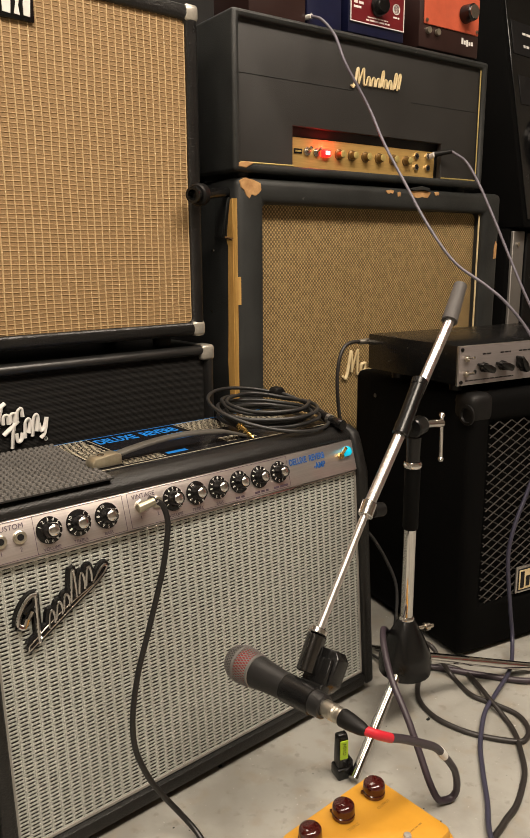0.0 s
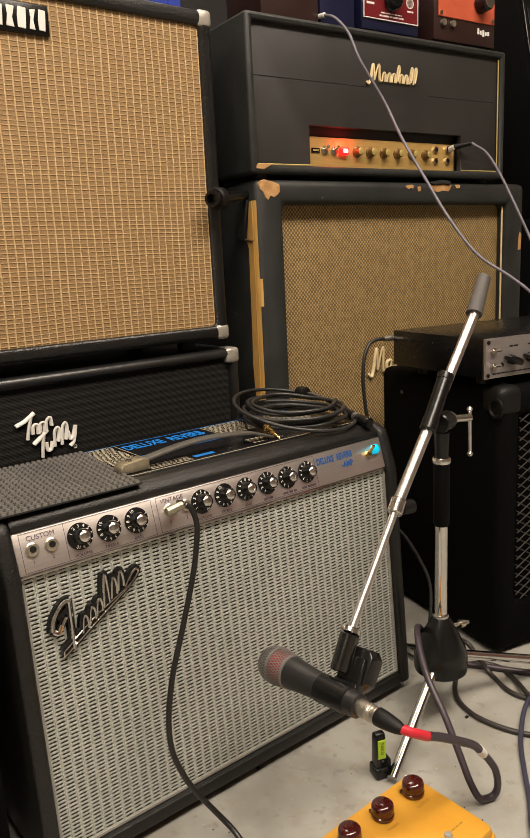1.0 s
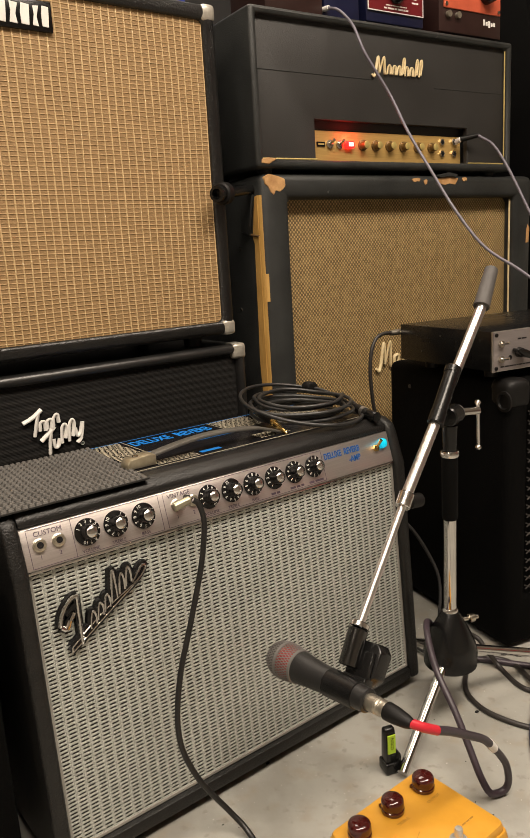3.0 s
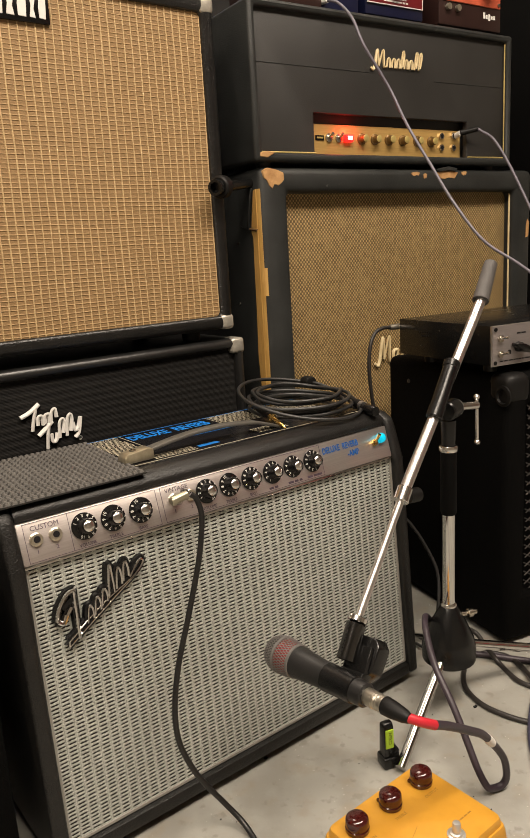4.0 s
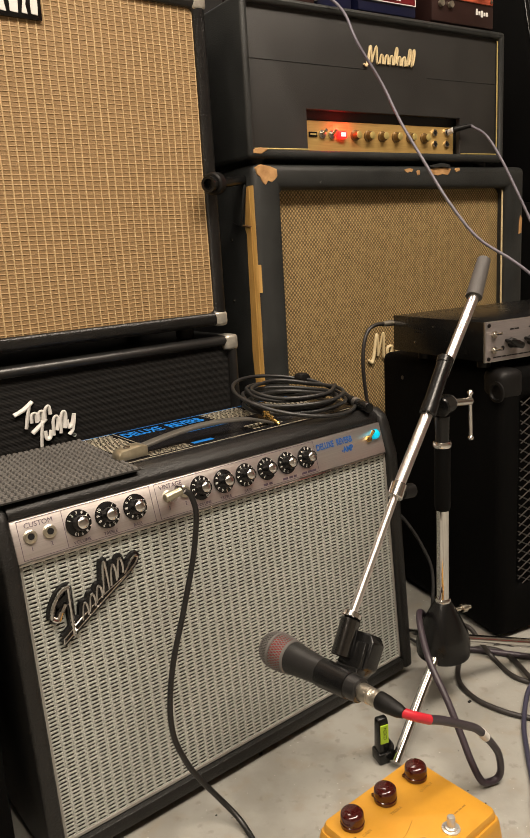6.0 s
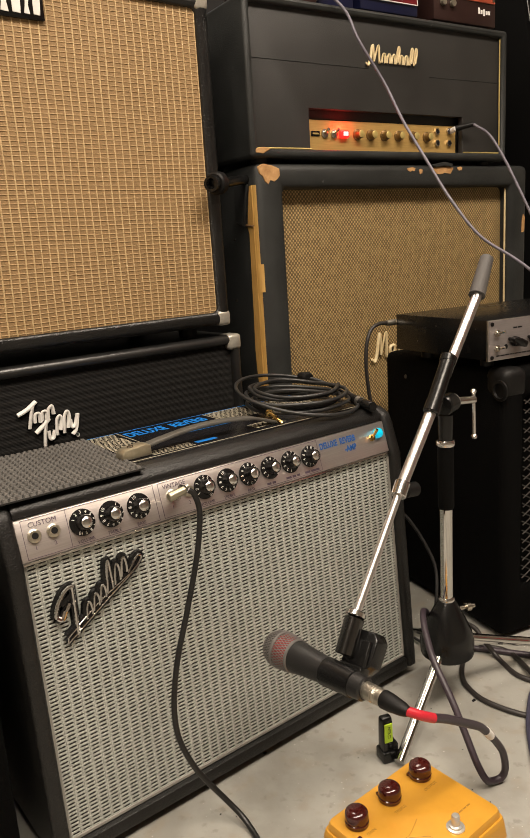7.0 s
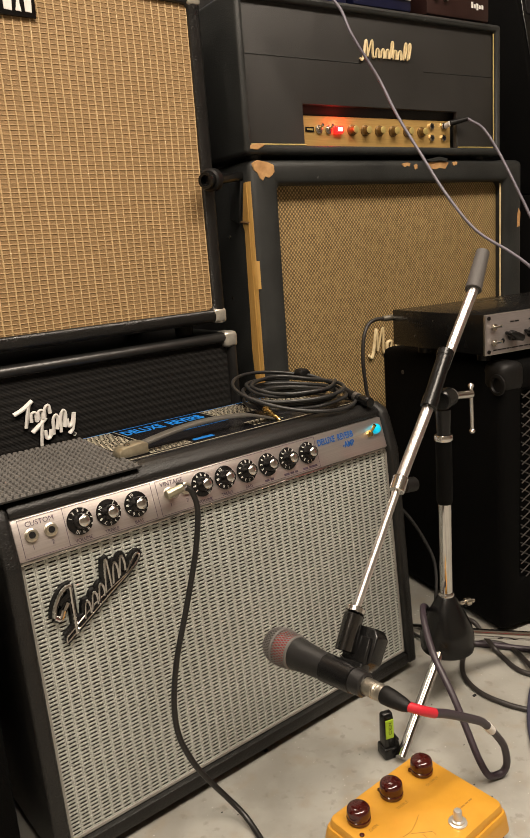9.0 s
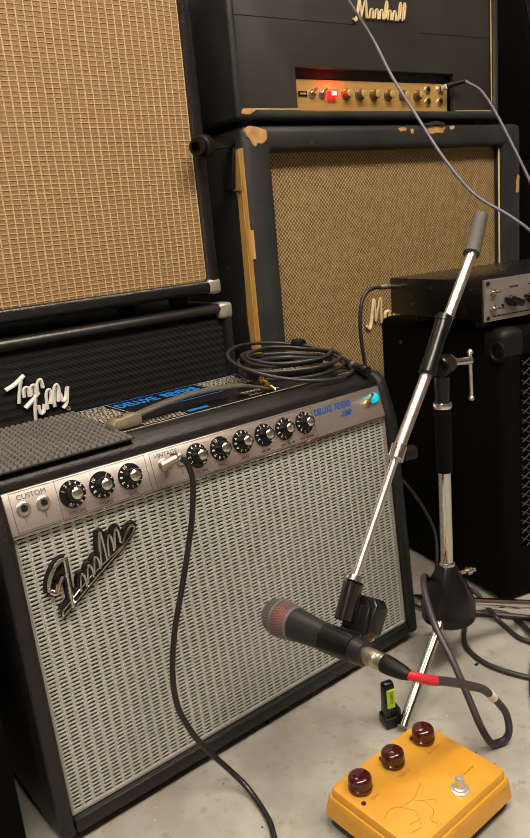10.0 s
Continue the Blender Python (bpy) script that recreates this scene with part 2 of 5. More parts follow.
def lathe(profile, p=(0, 0, 0), d=(0, 0, 1), seg=24, bm=None):
    """Turns (radius, height) pairs about the axis d through p."""
    own = bmesh.new()
    q = Vector(d).normalized().to_track_quat("Z", "Y").to_matrix().to_4x4()
    m = Matrix.Translation(p) @ q
    rings = []
    for r, h in profile:
        rings.append([own.verts.new(m @ Vector((max(r, 1e-5) * math.cos(2 * math.pi * i / seg), max(r, 1e-5) * math.sin(2 * math.pi * i / seg), h))) for i in range(seg)])
    for a, b in zip(rings, rings[1:]):
        for i in range(seg):
            own.faces.new((a[i], a[(i + 1) % seg], b[(i + 1) % seg], b[i]))
    own.faces.new(rings[0][::-1])
    own.faces.new(rings[-1])
    bmesh.ops.recalc_face_normals(own, faces=own.faces[:])
    return joined(bm, own)


def rod(a, b, r, r2=None, seg=20, bm=None, bevel=0.0):
    a, b = Vector(a), Vector(b)
    L = (b - a).length
    r2 = r if r2 is None else r2
    prof = [(r - bevel, 0), (r, bevel), (r2, L - bevel), (r2 - bevel, L)] if bevel else [(r, 0), (r2, L)]
    return lathe(prof, a, b - a, seg, bm)


def spline(points, steps=10):
    """A smooth curve through points (Catmull-Rom)."""
    p = [Vector(q) for q in points]
    p = [p[0] * 2 - p[1]] + p + [p[-1] * 2 - p[-2]]
    out = []
    for i in range(1, len(p) - 2):
        for s in range(steps):
            t = s / steps
            out.append(0.5 * ((2 * p[i]) + (p[i + 1] - p[i - 1]) * t + (2 * p[i - 1] - 5 * p[i] + 4 * p[i + 1] - p[i + 2]) * t * t + (3 * p[i] - p[i - 1] - 3 * p[i + 1] + p[i + 2]) * t ** 3))
    out.append(p[-2])
    return out


def tube(points, r, seg=10, steps=10, bm=None, through_points=True, flat=1.0):
    """A cable: a round section swept along a smooth curve."""
    own = bmesh.new()
    pts = spline(points, steps) if through_points else [Vector(q) for q in points]
    side = None
    rings = []
    for i, p in enumerate(pts):
        d = (pts[min(i + 1, len(pts) - 1)] - pts[max(i - 1, 0)]).normalized()
        if side is None:
            side = d.orthogonal().normalized()
        side = (side - d * side.dot(d)).normalized()
        up = d.cross(side)
        rr = r[min(len(r) - 1, int(i * len(r) / len(pts)))] if isinstance(r, (list, tuple)) else r
        rings.append([own.verts.new(p + side * rr * math.cos(2 * math.pi * k / seg) + up * rr * flat * math.sin(2 * math.pi * k / seg)) for k in range(seg)])
    for a, b in zip(rings, rings[1:]):
        for k in range(seg):
            own.faces.new((a[k], a[(k + 1) % seg], b[(k + 1) % seg], b[k]))
    own.faces.new(rings[0][::-1])
    own.faces.new(rings[-1])
    bmesh.ops.recalc_face_normals(own, faces=own.faces[:])
    return joined(bm, own)


def lettering(name, body, size, m, mat, parent, depth=0.0004, align="LEFT", squeeze=1.0, shear=0.0, fat=0.0, label=""):
    cu = bpy.data.curves.new(name, "FONT")
    cu.body, cu.size, cu.extrude, cu.align_x, cu.shear, cu.offset = body, size, depth, align, shear, fat
    cu.resolution_u = 3
    tmp = new("tmp_text", cu)
    dg = bpy.context.evaluated_depsgraph_get()
    me = bpy.data.meshes.new_from_object(tmp.evaluated_get(dg))
    bpy.data.objects.remove(tmp)
    for v in me.vertices:
        v.co.x *= squeeze
    me.materials.clear()
    me.materials.append(mat)
    return part(name, me, mat, parent, label, m)




def hollow_board(x0, x1, z0, z1, hx0, hx1, hz0, hz1, y0, y1, bevel=0.0):
    """A board in the xz plane with a rectangular hole right through it."""
    bm = bmesh.new()
    o = [(x0, z0), (x1, z0), (x1, z1), (x0, z1)]
    h = [(hx0, hz0), (hx1, hz0), (hx1, hz1), (hx0, hz1)]
    V = {}
    for k, pts in (("o", o), ("h", h)):
        for y in (y0, y1):
            V[k, y] = [bm.verts.new((p[0], y, p[1])) for p in pts]
    for i in range(4):
        j = (i + 1) % 4
        bm.faces.new((V["o", y0][i], V["o", y0][j], V["h", y0][j], V["h", y0][i]))
        bm.faces.new((V["o", y1][i], V["o", y1][j], V["h", y1][j], V["h", y1][i]))
        bm.faces.new((V["o", y0][i], V["o", y0][j], V["o", y1][j], V["o", y1][i]))
        bm.faces.new((V["h", y0][i], V["h", y0][j], V["h", y1][j], V["h", y1][i]))
    bmesh.ops.recalc_face_normals(bm, faces=bm.faces[:])
    if bevel:
        bmesh.ops.bevel(bm, geom=[e for e in bm.edges if e.calc_face_angle(0) > 0.5], offset=bevel, segments=3, affect="EDGES", profile=0.5)
    return bm


def grid_mesh(name, rows, mat):
    """Strips of quads: each row is a list of cross-sections with the same number of points."""
    verts, faces = [], []
    for strip in rows:
        n = len(strip[0])
        base = len(verts)
        for sec in strip:
            verts.extend(sec)
        for a in range(len(strip) - 1):
            for b in range(n - 1):
                p = base + a * n + b
                faces.append((p, p + n, p + n + 1, p + 1))
    me = bpy.data.meshes.new(name)
    me.from_pydata(verts, [], faces)
    me.update()
    me.shade_smooth()
    me.materials.append(mat)
    return me


def dash_weave(x0, x1, z0, z1, col, row):
    """Silver cloth: flat cross threads that leave short dark dashes between them, bound by upright threads."""
    rnd = random.Random(21)
    rows = []
    n = int((x1 - x0) / col * 12)
    for j in range(int((z1 - z0) / row) + 1):
        zc = z0 + (j + 0.5) * row
        if zc > z1 - row * 0.4:
            break
        strip, seed = [], rnd.uniform(0, 50)
        for i in range(n + 1):
            x = x0 + (x1 - x0) * i / n
            f = (x - x0) / col % 1.0
            c = min(1.0, max(0.0, 1.80 - min(f, 1 - f) / 0.135))
            m = max(0.0, 1 - abs(f - 0.5) / 0.09)
            jit = noise.noise((x * 160, seed, 0.0))
            h = row * (0.295 + 0.205 * c + 0.055 * m + 0.03 * jit)
            zz = zc + 0.0007 * noise.noise((x * 14, zc * 14, 3.0)) + 0.0002 * jit
            y = -0.0005 * (1 - 0.55 * c) + 0.00006 * jit
            strip.append([(x, y * 0.35, zz - h), (x, y, zz - h * 0.6), (x, y * 1.1, zz + h * 0.45), (x, y * 0.35, zz + h)])
        rows.append(strip)
    k = x0
    while k < x1:
        strip, seed = [], rnd.uniform(0, 50)
        for i in range(int((z1 - z0) / 0.0016)):
            z = z0 + i * 0.0016
            r = 0.00085 * (1 + 0.3 * noise.noise((z * 300, seed, 2.0)))
            w = max(x0 + r, min(x1 - r, k + 0.0006 * noise.noise((k * 14, z * 14, 8.0))))
            y = -0.0008 - 0.0002 * math.sin(2 * math.pi * (z - z0) / row)
            strip.append([(w + r, -0.0002, z), (w + r * 0.5, y, z), (w - r * 0.5, y, z), (w - r, -0.0002, z)])
        rows.append(strip)
        k += col
    return grid_mesh("silver_thread", rows, M_THREAD)


def raised_threads(x0, x1, z0, z1, pitch, upright, half, high, seed):
    """Half-round threads on a cloth, side by side, a little uneven."""
    rnd = random.Random(seed)
    rows = []
    lo, hi, a, b = (x0, x1, z0, z1) if upright else (z0, z1, x0, x1)
    v = lo + pitch * 0.5
    n = int((b - a) / 0.006)
    while v < hi:
        strip, sd, fat = [], rnd.uniform(0, 50), rnd.uniform(0.85, 1.15)
        for i in range(n + 1):
            u = a + (b - a) * i / n
            pos = (v, u) if upright else (u, v)
            w = v + 0.0018 * noise.noise((pos[0] * 9, pos[1] * 9, 1.0 if upright else 5.0)) + 0.00022 * noise.noise((u * 120, sd, 0))
            r = half * fat * (1 + 0.22 * noise.noise((u * 210, sd, 4.0)))
            sec = [(w - r, 0.0), (w - r * 0.55, -high * 0.85), (w + r * 0.55, -high * 0.85), (w + r, 0.0)]
            strip.append([(q, y, u) if upright else (u, y, q) for q, y in (sec if not upright else sec[::-1])])
        rows.append(strip)
        v += pitch
    return grid_mesh("cloth_thread", rows, M_TANTHREAD if upright else M_TANRIB)


# ---- the room ----
def room():
    for name, b, mat in (
        ("floor", (-3.0, 3.6, -4.0, 1.45, -0.12, 0.0), M_CONCRETE),
        ("ceiling", (-3.0, 3.6, -4.0, 1.45, 2.6, 2.72), M_PAINT),
        ("wall_north", (-3.0, 3.6, 1.45, 1.6, 0.0, 2.6), M_DARKPAINT),
        ("wall_south", (-3.0, 3.6, -4.15, -4.0, 0.0, 2.6), M_PAINT),
        ("wall_west", (-3.15, -3.0, -4.0, 1.45, 0.0, 2.6), M_PAINT),
        ("wall_east", (3.6, 3.75, -4.0, 1.45, 0.0, 2.6), M_PAINT),
    ):
        tagged(part(name, box(*b), mat), {"floor": "worn grey concrete floor with stains"}.get(name, "plain painted " + name.split("_")[0]), name.split("_")[0], kind="structure")


M_DARKPAINT = material("dark_wall_paint", (0.020, 0.019, 0.019), 0.7, scale=3, bump=0.1)
M_PAINT = material("wall_paint", (0.46, 0.41, 0.35), 0.7, scale=3, col2=(0.40, 0.36, 0.30), bump=0.1)
room()


# ---- silver combo amplifier ----
def combo_amp():
    amp = thing("guitar_amplifier", pose(0, 0, 0), "black tolex combo guitar amplifier with silver grille cloth", "amplifier")
    side = [(-0.012, 0.014), (0.245, 0.014), (0.245, 0.446), (0.052, 0.446), (0.034, 0.437), (0.028, 0.424), (0.012, 0.376)]
    part("side_panel", prism(side, "x", 0.0, 0.0195, 0.006, 3), M_TOLEX, amp)
    part("side_panel", prism(side, "x", 0.6025, 0.622, 0.006, 3), M_TOLEX, amp)
    part("bottom_panel", box(0.0195, 0.6025, -0.010, 0.244, 0.014, 0.033, 0.004), M_TOLEX, amp)
    top = [(0.036, 0.426), (0.244, 0.426), (0.244, 0.4455), (0.053, 0.4455), (0.043, 0.442), (0.036, 0.434)]
    part("top_panel", prism(top, "x", 0.0195, 0.6025, 0.003, 2), M_TOLEX, amp)
    part("back_panel", box(0.0195, 0.6025, 0.232, 0.240, 0.033, 0.426), M_TOLEX, amp)
    for x in (0.05, 0.572):
        for y in (0.03, 0.21):
            part("foot", rod((x, y, 0), (x, y, 0.015), 0.016, 0.019, 16), M_RUBBER, amp)
    # baffle, leaning back
    g = [(0.0, 0.034), (0.012, 0.034), (0.037, 0.380), (0.025, 0.380)]
    lean = math.atan2(0.025, 0.346)
    G = pose(0, 0, 0.034, -math.degrees(lean), 0, 0)
    cloth = part("grille_cloth", prism(g, "x", 0.0215, 0.6005), M_CLOTHGAP, amp, "silver woven grille cloth with black dashes")
    tagged(part("silver_thread", dash_weave(0.0225, 0.5995, 0.002, 0.3455, 0.0133, 0.00485), None, cloth, "silver woven threads", G), kind="stuff")
    edge = hollow_board(0.0196, 0.6024, 0.0, 0.347, 0.0235, 0.5985, 0.004, 0.3435, -0.0022, 0.001, 0.0006)
    part("grille_trim", edge, M_TRIM, amp, "thin grey plastic trim", G)
    p = [(0.0205, 0.3805), (0.034, 0.4255), (0.046, 0.4255), (0.038, 0.3805)]
    part("control_panel", prism(p, "x", 0.0196, 0.6024, 0.0006, 1), M_PANEL, amp, "silver control panel with black legends")
    return amp


M_TRIM = material("grey_trim", (0.30, 0.29, 0.26), 0.4)
AMP = combo_amp()


# ---- stacked cabinets with tan and black cloth ----
def framed_cab(name, label, m, w, z0, z1, depth, rail, proud, cloth, shell_mat, bevel=0.008):
    cab = thing(name, m, label, "speaker cabinet")
    part("frame", hollow_board(0, w, z0, z1, rail, w - rail, z0 + rail, z1 - rail, -proud, depth, bevel), shell_mat, cab)
    part("grille_cloth", box(rail - 0.002, w - rail + 0.002, 0.0, 0.012, z0 + rail - 0.002, z1 - rail + 0.002), cloth, cab)
    part("back_panel", box(rail - 0.002, w - rail + 0.002, depth - 0.02, depth - 0.004, z0 + rail - 0.002, z1 - rail + 0.002), shell_mat, cab)
    return cab


TUB = framed_cab("speaker_cabinet", "black vinyl speaker cabinet with tan woven grille cloth, stacked", pose(-0.1585, 0.372, -0.0045), 0.717, 0.574, 1.123, 0.30, 0.0235, 0.010, M_TAN, M_TOLEX_TUB)
LOW = framed_cab("speaker_cabinet", "black vinyl speaker cabinet with ribbed black grille cloth", pose(-0.193, 0.378, -0.006), 0.774, 0.030, 0.555, 0.30, 0.018, 0.012, M_BLACKCLOTH, M_SATIN, 0.0088)

tan = [ob for ob in TUB.children if ob.name.startswith("grille_cloth")][0]
for upright, pitch, half, high, y in ((False, 0.0068, 0.00095, 0.0008, 0.0), (True, 0.0130, 0.0012, 0.00115, -0.0001)):
    tagged(part("cloth_thread", raised_threads(0.0235, 0.6935, 0.5975, 1.0995, pitch, upright, half, high, 8), None, tan, "pale raised threads" if upright else "", pose(0, y, 0)), kind="stuff")

# ---- worn cabinet and amplifier head ----
K = pose(0.706, 0.370, 0, 0, 0, -5)


def worn_cab():
    cab = thing("speaker_cabinet", K, "worn charcoal speaker cabinet, brown basketweave cloth, torn covering", "speaker cabinet")
    part("frame", hollow_board(-0.077, 0.676, 0.06, 0.851, -0.015, 0.620, 0.115, 0.806, -0.028, 0.33, 0.014), M_TOLEX_OLD, cab)
    part("grille_cloth", box(-0.024, 0.622, 0.005, 0.017, 0.113, 0.810), M_BASKET, cab, "brown basketweave grille cloth")
    part("back_panel", box(-0.024, 0.622, 0.30, 0.318, 0.113, 0.810), M_TOLEX_OLD, cab)
    for x in (-0.04, 0.634):
        for y in (0.03, 0.27):
            part("caster", rod((x - 0.015, y, 0.03), (x + 0.015, y, 0.03), 0.03, seg=20, bevel=0.004), M_RUBBER, cab)
            part("caster_bracket", box(x - 0.022, x + 0.022, y - 0.02, y + 0.02, 0.045, 0.062, 0.003), M_STEEL, cab)
    return cab


WORN = worn_cab()


def amp_head():
    head = thing("amplifier_head", K @ pose(0, 0, 0.857), "black amplifier head with gold panel and glowing red lamp", "amplifier head")
    part("frame", hollow_board(-0.087, 0.592, 0.002, 0.270, -0.072, 0.579, 0.0175, 0.257, -0.034, 0.19, 0.007), M_TOLEX_OLD, head)
    part("front_panel", hollow_board(-0.073, 0.580, 0.0160, 0.258, 0.053, 0.463, 0.0165, 0.0915, -0.022, -0.009, 0.0012), M_HEADFACE, head, "matt black vinyl front")
    part("control_panel", box(0.044, 0.4585, -0.006, 0.0, 0.0160, 0.0750, 0.0006, 1), M_GOLDPANEL, head, "gold control panel")
    part("recess", box(0.040, 0.480, 0.0005, 0.004, 0.0165, 0.105), M_HEADFACE, head, "dark recess round the panel")
    part("back_panel", box(-0.073, 0.580, 0.17, 0.182, 0.023, 0.258), M_HEADFACE, head)
    for x in (-0.05, 0.55):
        for y in (0.0, 0.16):
            part("foot", rod((x, y, -0.006), (x, y, 0.006), 0.013, 0.016, 14), M_RUBBER, head)
    return head


HEAD = amp_head()


# ---- black stage cabinet and preamplifier ----
def stage_cab():
    m = pose(0.798, -0.0535, 0, 0, 0, -13)
    cab = thing("stage_cabinet", m, "black carpeted bass cabinet with expanded metal grille and rounded plastic corners", "speaker cabinet")
    part("frame", hollow_board(0, 0.56, 0.006, 0.483, 0.048, 0.514, 0.098, 0.432, 0.0, 0.345, 0.016), M_CARPET, cab)
    part("baffle", box(0.040, 0.520, 0.022, 0.034, 0.080, 0.436), M_CARPET, cab)
    part("back_panel", box(0.040, 0.520, 0.315, 0.330, 0.080, 0.436), M_CARPET, cab)
    for x in (0.05, 0.51):
        for y in (0.05, 0.29):
            part("foot", rod((x, y, 0.0), (x, y, 0.014), 0.017, 0.020, 16), M_RUBBER, cab)
    return cab


STAGE = stage_cab()


def preamp():
    m = pose(0.7815, -0.030, 0.494, 0, 0, -10)
    pre = thing("preamplifier", m, "small black preamplifier with grey metal front panel, lying on a cabinet", "preamplifier")
    part("case", box(0, 0.44, 0.0, 0.232, 0.006, 0.071, 0.0015), M_PLASTIC, pre)
    part("front_panel", box(-0.001, 0.441, -0.004, 0.0, 0.005, 0.071, 0.001), M_STEEL, pre)
    for x in (0.03, 0.41):
        for y in (0.03, 0.18):
            part("foot", rod((x, y, -0.008), (x, y, 0.007), 0.011, 0.012, 14), M_RUBBER, pre)
    return pre


PRE = preamp()


# ---- microphone stand ----
STAND = thing("microphone_stand", pose(0.6075, -0.0850, 0), "chrome and black boom microphone stand on a tripod", "microphone stand")
part("pole", rod((0, 0, 0.16), (0, 0, 0.315), 0.0095, seg=32), M_POLE, STAND)
part("hub", lathe([(0.032, 0.070), (0.040, 0.076), (0.041, 0.096), (0.0375, 0.112), (0.028, 0.134), (0.0155, 0.158), (0.011, 0.164)]), M_PLASTIC, STAND)
part("clutch_grip", lathe([(0.0105, 0.31), (0.0118, 0.314), (0.0118, 0.402), (0.011, 0.408)]), M_DARKGRIP, STAND)
part("upper_boom", rod((0.125, 0.036, 0.614), (-0.133, -0.031, 0.380), 0.0078), M_BOOM, STAND)
part("lower_boom", rod((-0.133, -0.031, 0.380), (-0.254, -0.064, 0.258), 0.0052), M_BOOM, STAND)
part("boom_grip", rod((0.167, 0.051, 0.663), (0.120, 0.035, 0.610), 0.0105, 0.0125), M_GRIP, STAND)
for b in ((-0.178, -0.060, 0.008), (0.26, -0.072, 0.010), (0.075, 0.19, 0.008)):
    part("leg", rod((b[0] * 0.1, b[1] * 0.1, 0.092), b, 0.0074, seg=28), M_POLE, STAND)


def pedal():
    ped = thing("effects_pedal", pose(0.3347, -0.2650, 0, 0, 0, 1.1), "gold effects pedal with three dark red knobs, on the floor", "effects pedal")
    rings = [(0.0870, 0.0690, 0.0, 0.017), (0.0850, 0.0670, 0.0, 0.034), (0.0838, 0.0658, 0.0, 0.0405), (0.0830, 0.0650, 0.0, 0.0420), (0.0812, 0.0632, 0.0, 0.0422), (0.0808, 0.0628, 0.0, 0.0485), (0.0795, 0.0615, 0.0, 0.0515), (0.0770, 0.0590, 0.0, 0.0522)]
    bm = bmesh.new()
    loops = []
    for hx, hy, c, z in rings:
        r, row = 0.008, []
        for sx, sy, a0 in ((1, 1, 0), (-1, 1, 90), (-1, -1, 180), (1, -1, 270)):
            for k in range(5):
                a = radians(a0 + k * 22.5)
                row.append(bm.verts.new((sx * (hx - r) + r * math.cos(a), 0.012 + sy * (hy - r) + r * math.sin(a), z)))
        loops.append(row)
    n = len(loops[0])
    for p, q in zip(loops, loops[1:]):
        for i in range(n):
            bm.faces.new((p[i], p[(i + 1) % n], q[(i + 1) % n], q[i]))
    bm.faces.new(loops[-1])
    bm.faces.new(loops[0][::-1])
    bmesh.ops.recalc_face_normals(bm, faces=bm.faces[:])
    part("enclosure", bm, M_GOLDPAINT, ped, "gold painted cast lid")
    part("base", box(-0.082, 0.082, -0.051, 0.075, 0.0, 0.0175, 0.003), M_PLASTIC, ped, "black base")
    return ped


M_GOLDPAINT = material("gold_paint", (0.66, 0.33, 0.035), 0.38, 0.15, col2=(0.60, 0.29, 0.03), scale=30, coat=0.2)
PEDAL = pedal()


# ---- small helpers for marks and strokes ----
M_BLACKINK = material("black_ink", (0.008, 0.0075, 0.008), 0.55, spec=0.25)
M_GREYINK = material("grey_violet_ink", (0.12, 0.085, 0.12), 0.5)
M_BLUEINK = material("blue_ink", (0.015, 0.10, 0.36), 0.4)
M_LABELBLUE = material("label_blue", (0.01, 0.24, 0.80), 0.35)
M_LABEL = material("glossy_black_card", (0.008, 0.008, 0.010), 0.22, scale=12)
M_WINE = material("dark_red_plastic", (0.060, 0.008, 0.006), 0.16, col2=(0.040, 0.005, 0.004), scale=30, coat=0.6)
M_CABLE = material("black_cable", (0.009, 0.0085, 0.008), 0.40, bump=0.1)
M_CABLE_GREY = material("charcoal_cable", (0.024, 0.024, 0.024), 0.36, bump=0.1)
M_CABLE_VIOLET = material("violet_cable", (0.040, 0.028, 0.037), 0.45, bump=0.1)
M_CABLE_BROWN = material("brown_black_cable", (0.024, 0.020, 0.018), 0.45, bump=0.1)
M_CABLE_BLUE = material("slate_blue_cable", (0.042, 0.040, 0.068), 0.45, bump=0.1)
M_CABLE_LIGHT = material("slate_grey_cable", (0.17, 0.155, 0.19), 0.5, bump=0.1)
M_RED = material("red_heatshrink", (0.55, 0.02, 0.035), 0.4)
M_GOLDTXT = material("faint_brown_print", (0.36, 0.17, 0.02), 0.45)
M_LIME = material("lime_label_tape", (0.50, 0.75, 0.03), 0.45)
M_BLUEBOX = material("navy_enamel", (0.008, 0.010, 0.040), 0.35)
M_MAROON = material("maroon_enamel", (0.15, 0.010, 0.014), 0.35)
M_BROWNBOX = material("dark_brown_enamel", (0.030, 0.012, 0.010), 0.4)
M_ORANGE = material("salmon_enamel", (0.60, 0.115, 0.055), 0.4, scale=12)
M_BLUECLOTH = material("blue_cloth", (0.03, 0.06, 0.42), 0.8, scale=5)
M_REDCLOTH = material("red_cloth", (0.42, 0.02, 0.03), 0.8, scale=5)
M_DULLSTEEL = material("dull_steel", (0.20, 0.185, 0.17), 0.55, 0.4, scale=9)
M_MESH = material("grey_mesh", (0.23, 0.215, 0.205), 0.5, 0.6)
M_MICGREY = material("charcoal_mic_enamel", (0.014, 0.0135, 0.0135), 0.36, bump=0.25, bump_scale=1500)
M_PREPANEL = material("grey_anodised_panel", (0.30, 0.27, 0.265), 0.42, 0.5, col2=(0.25, 0.225, 0.22), stretch=(3, 100, 100), scale=8)
M_STRAP = material("satin_grey_strap", (0.095, 0.090, 0.080), 0.36, bump=0.2)
M_FOOTSW = material("satin_silver", (0.78, 0.76, 0.72), 0.3, 0.7)
M_PALENUT = material("pale_satin_nickel", (0.66, 0.61, 0.50), 0.30, 0.85, col2=(0.40, 0.36, 0.28), scale=90)
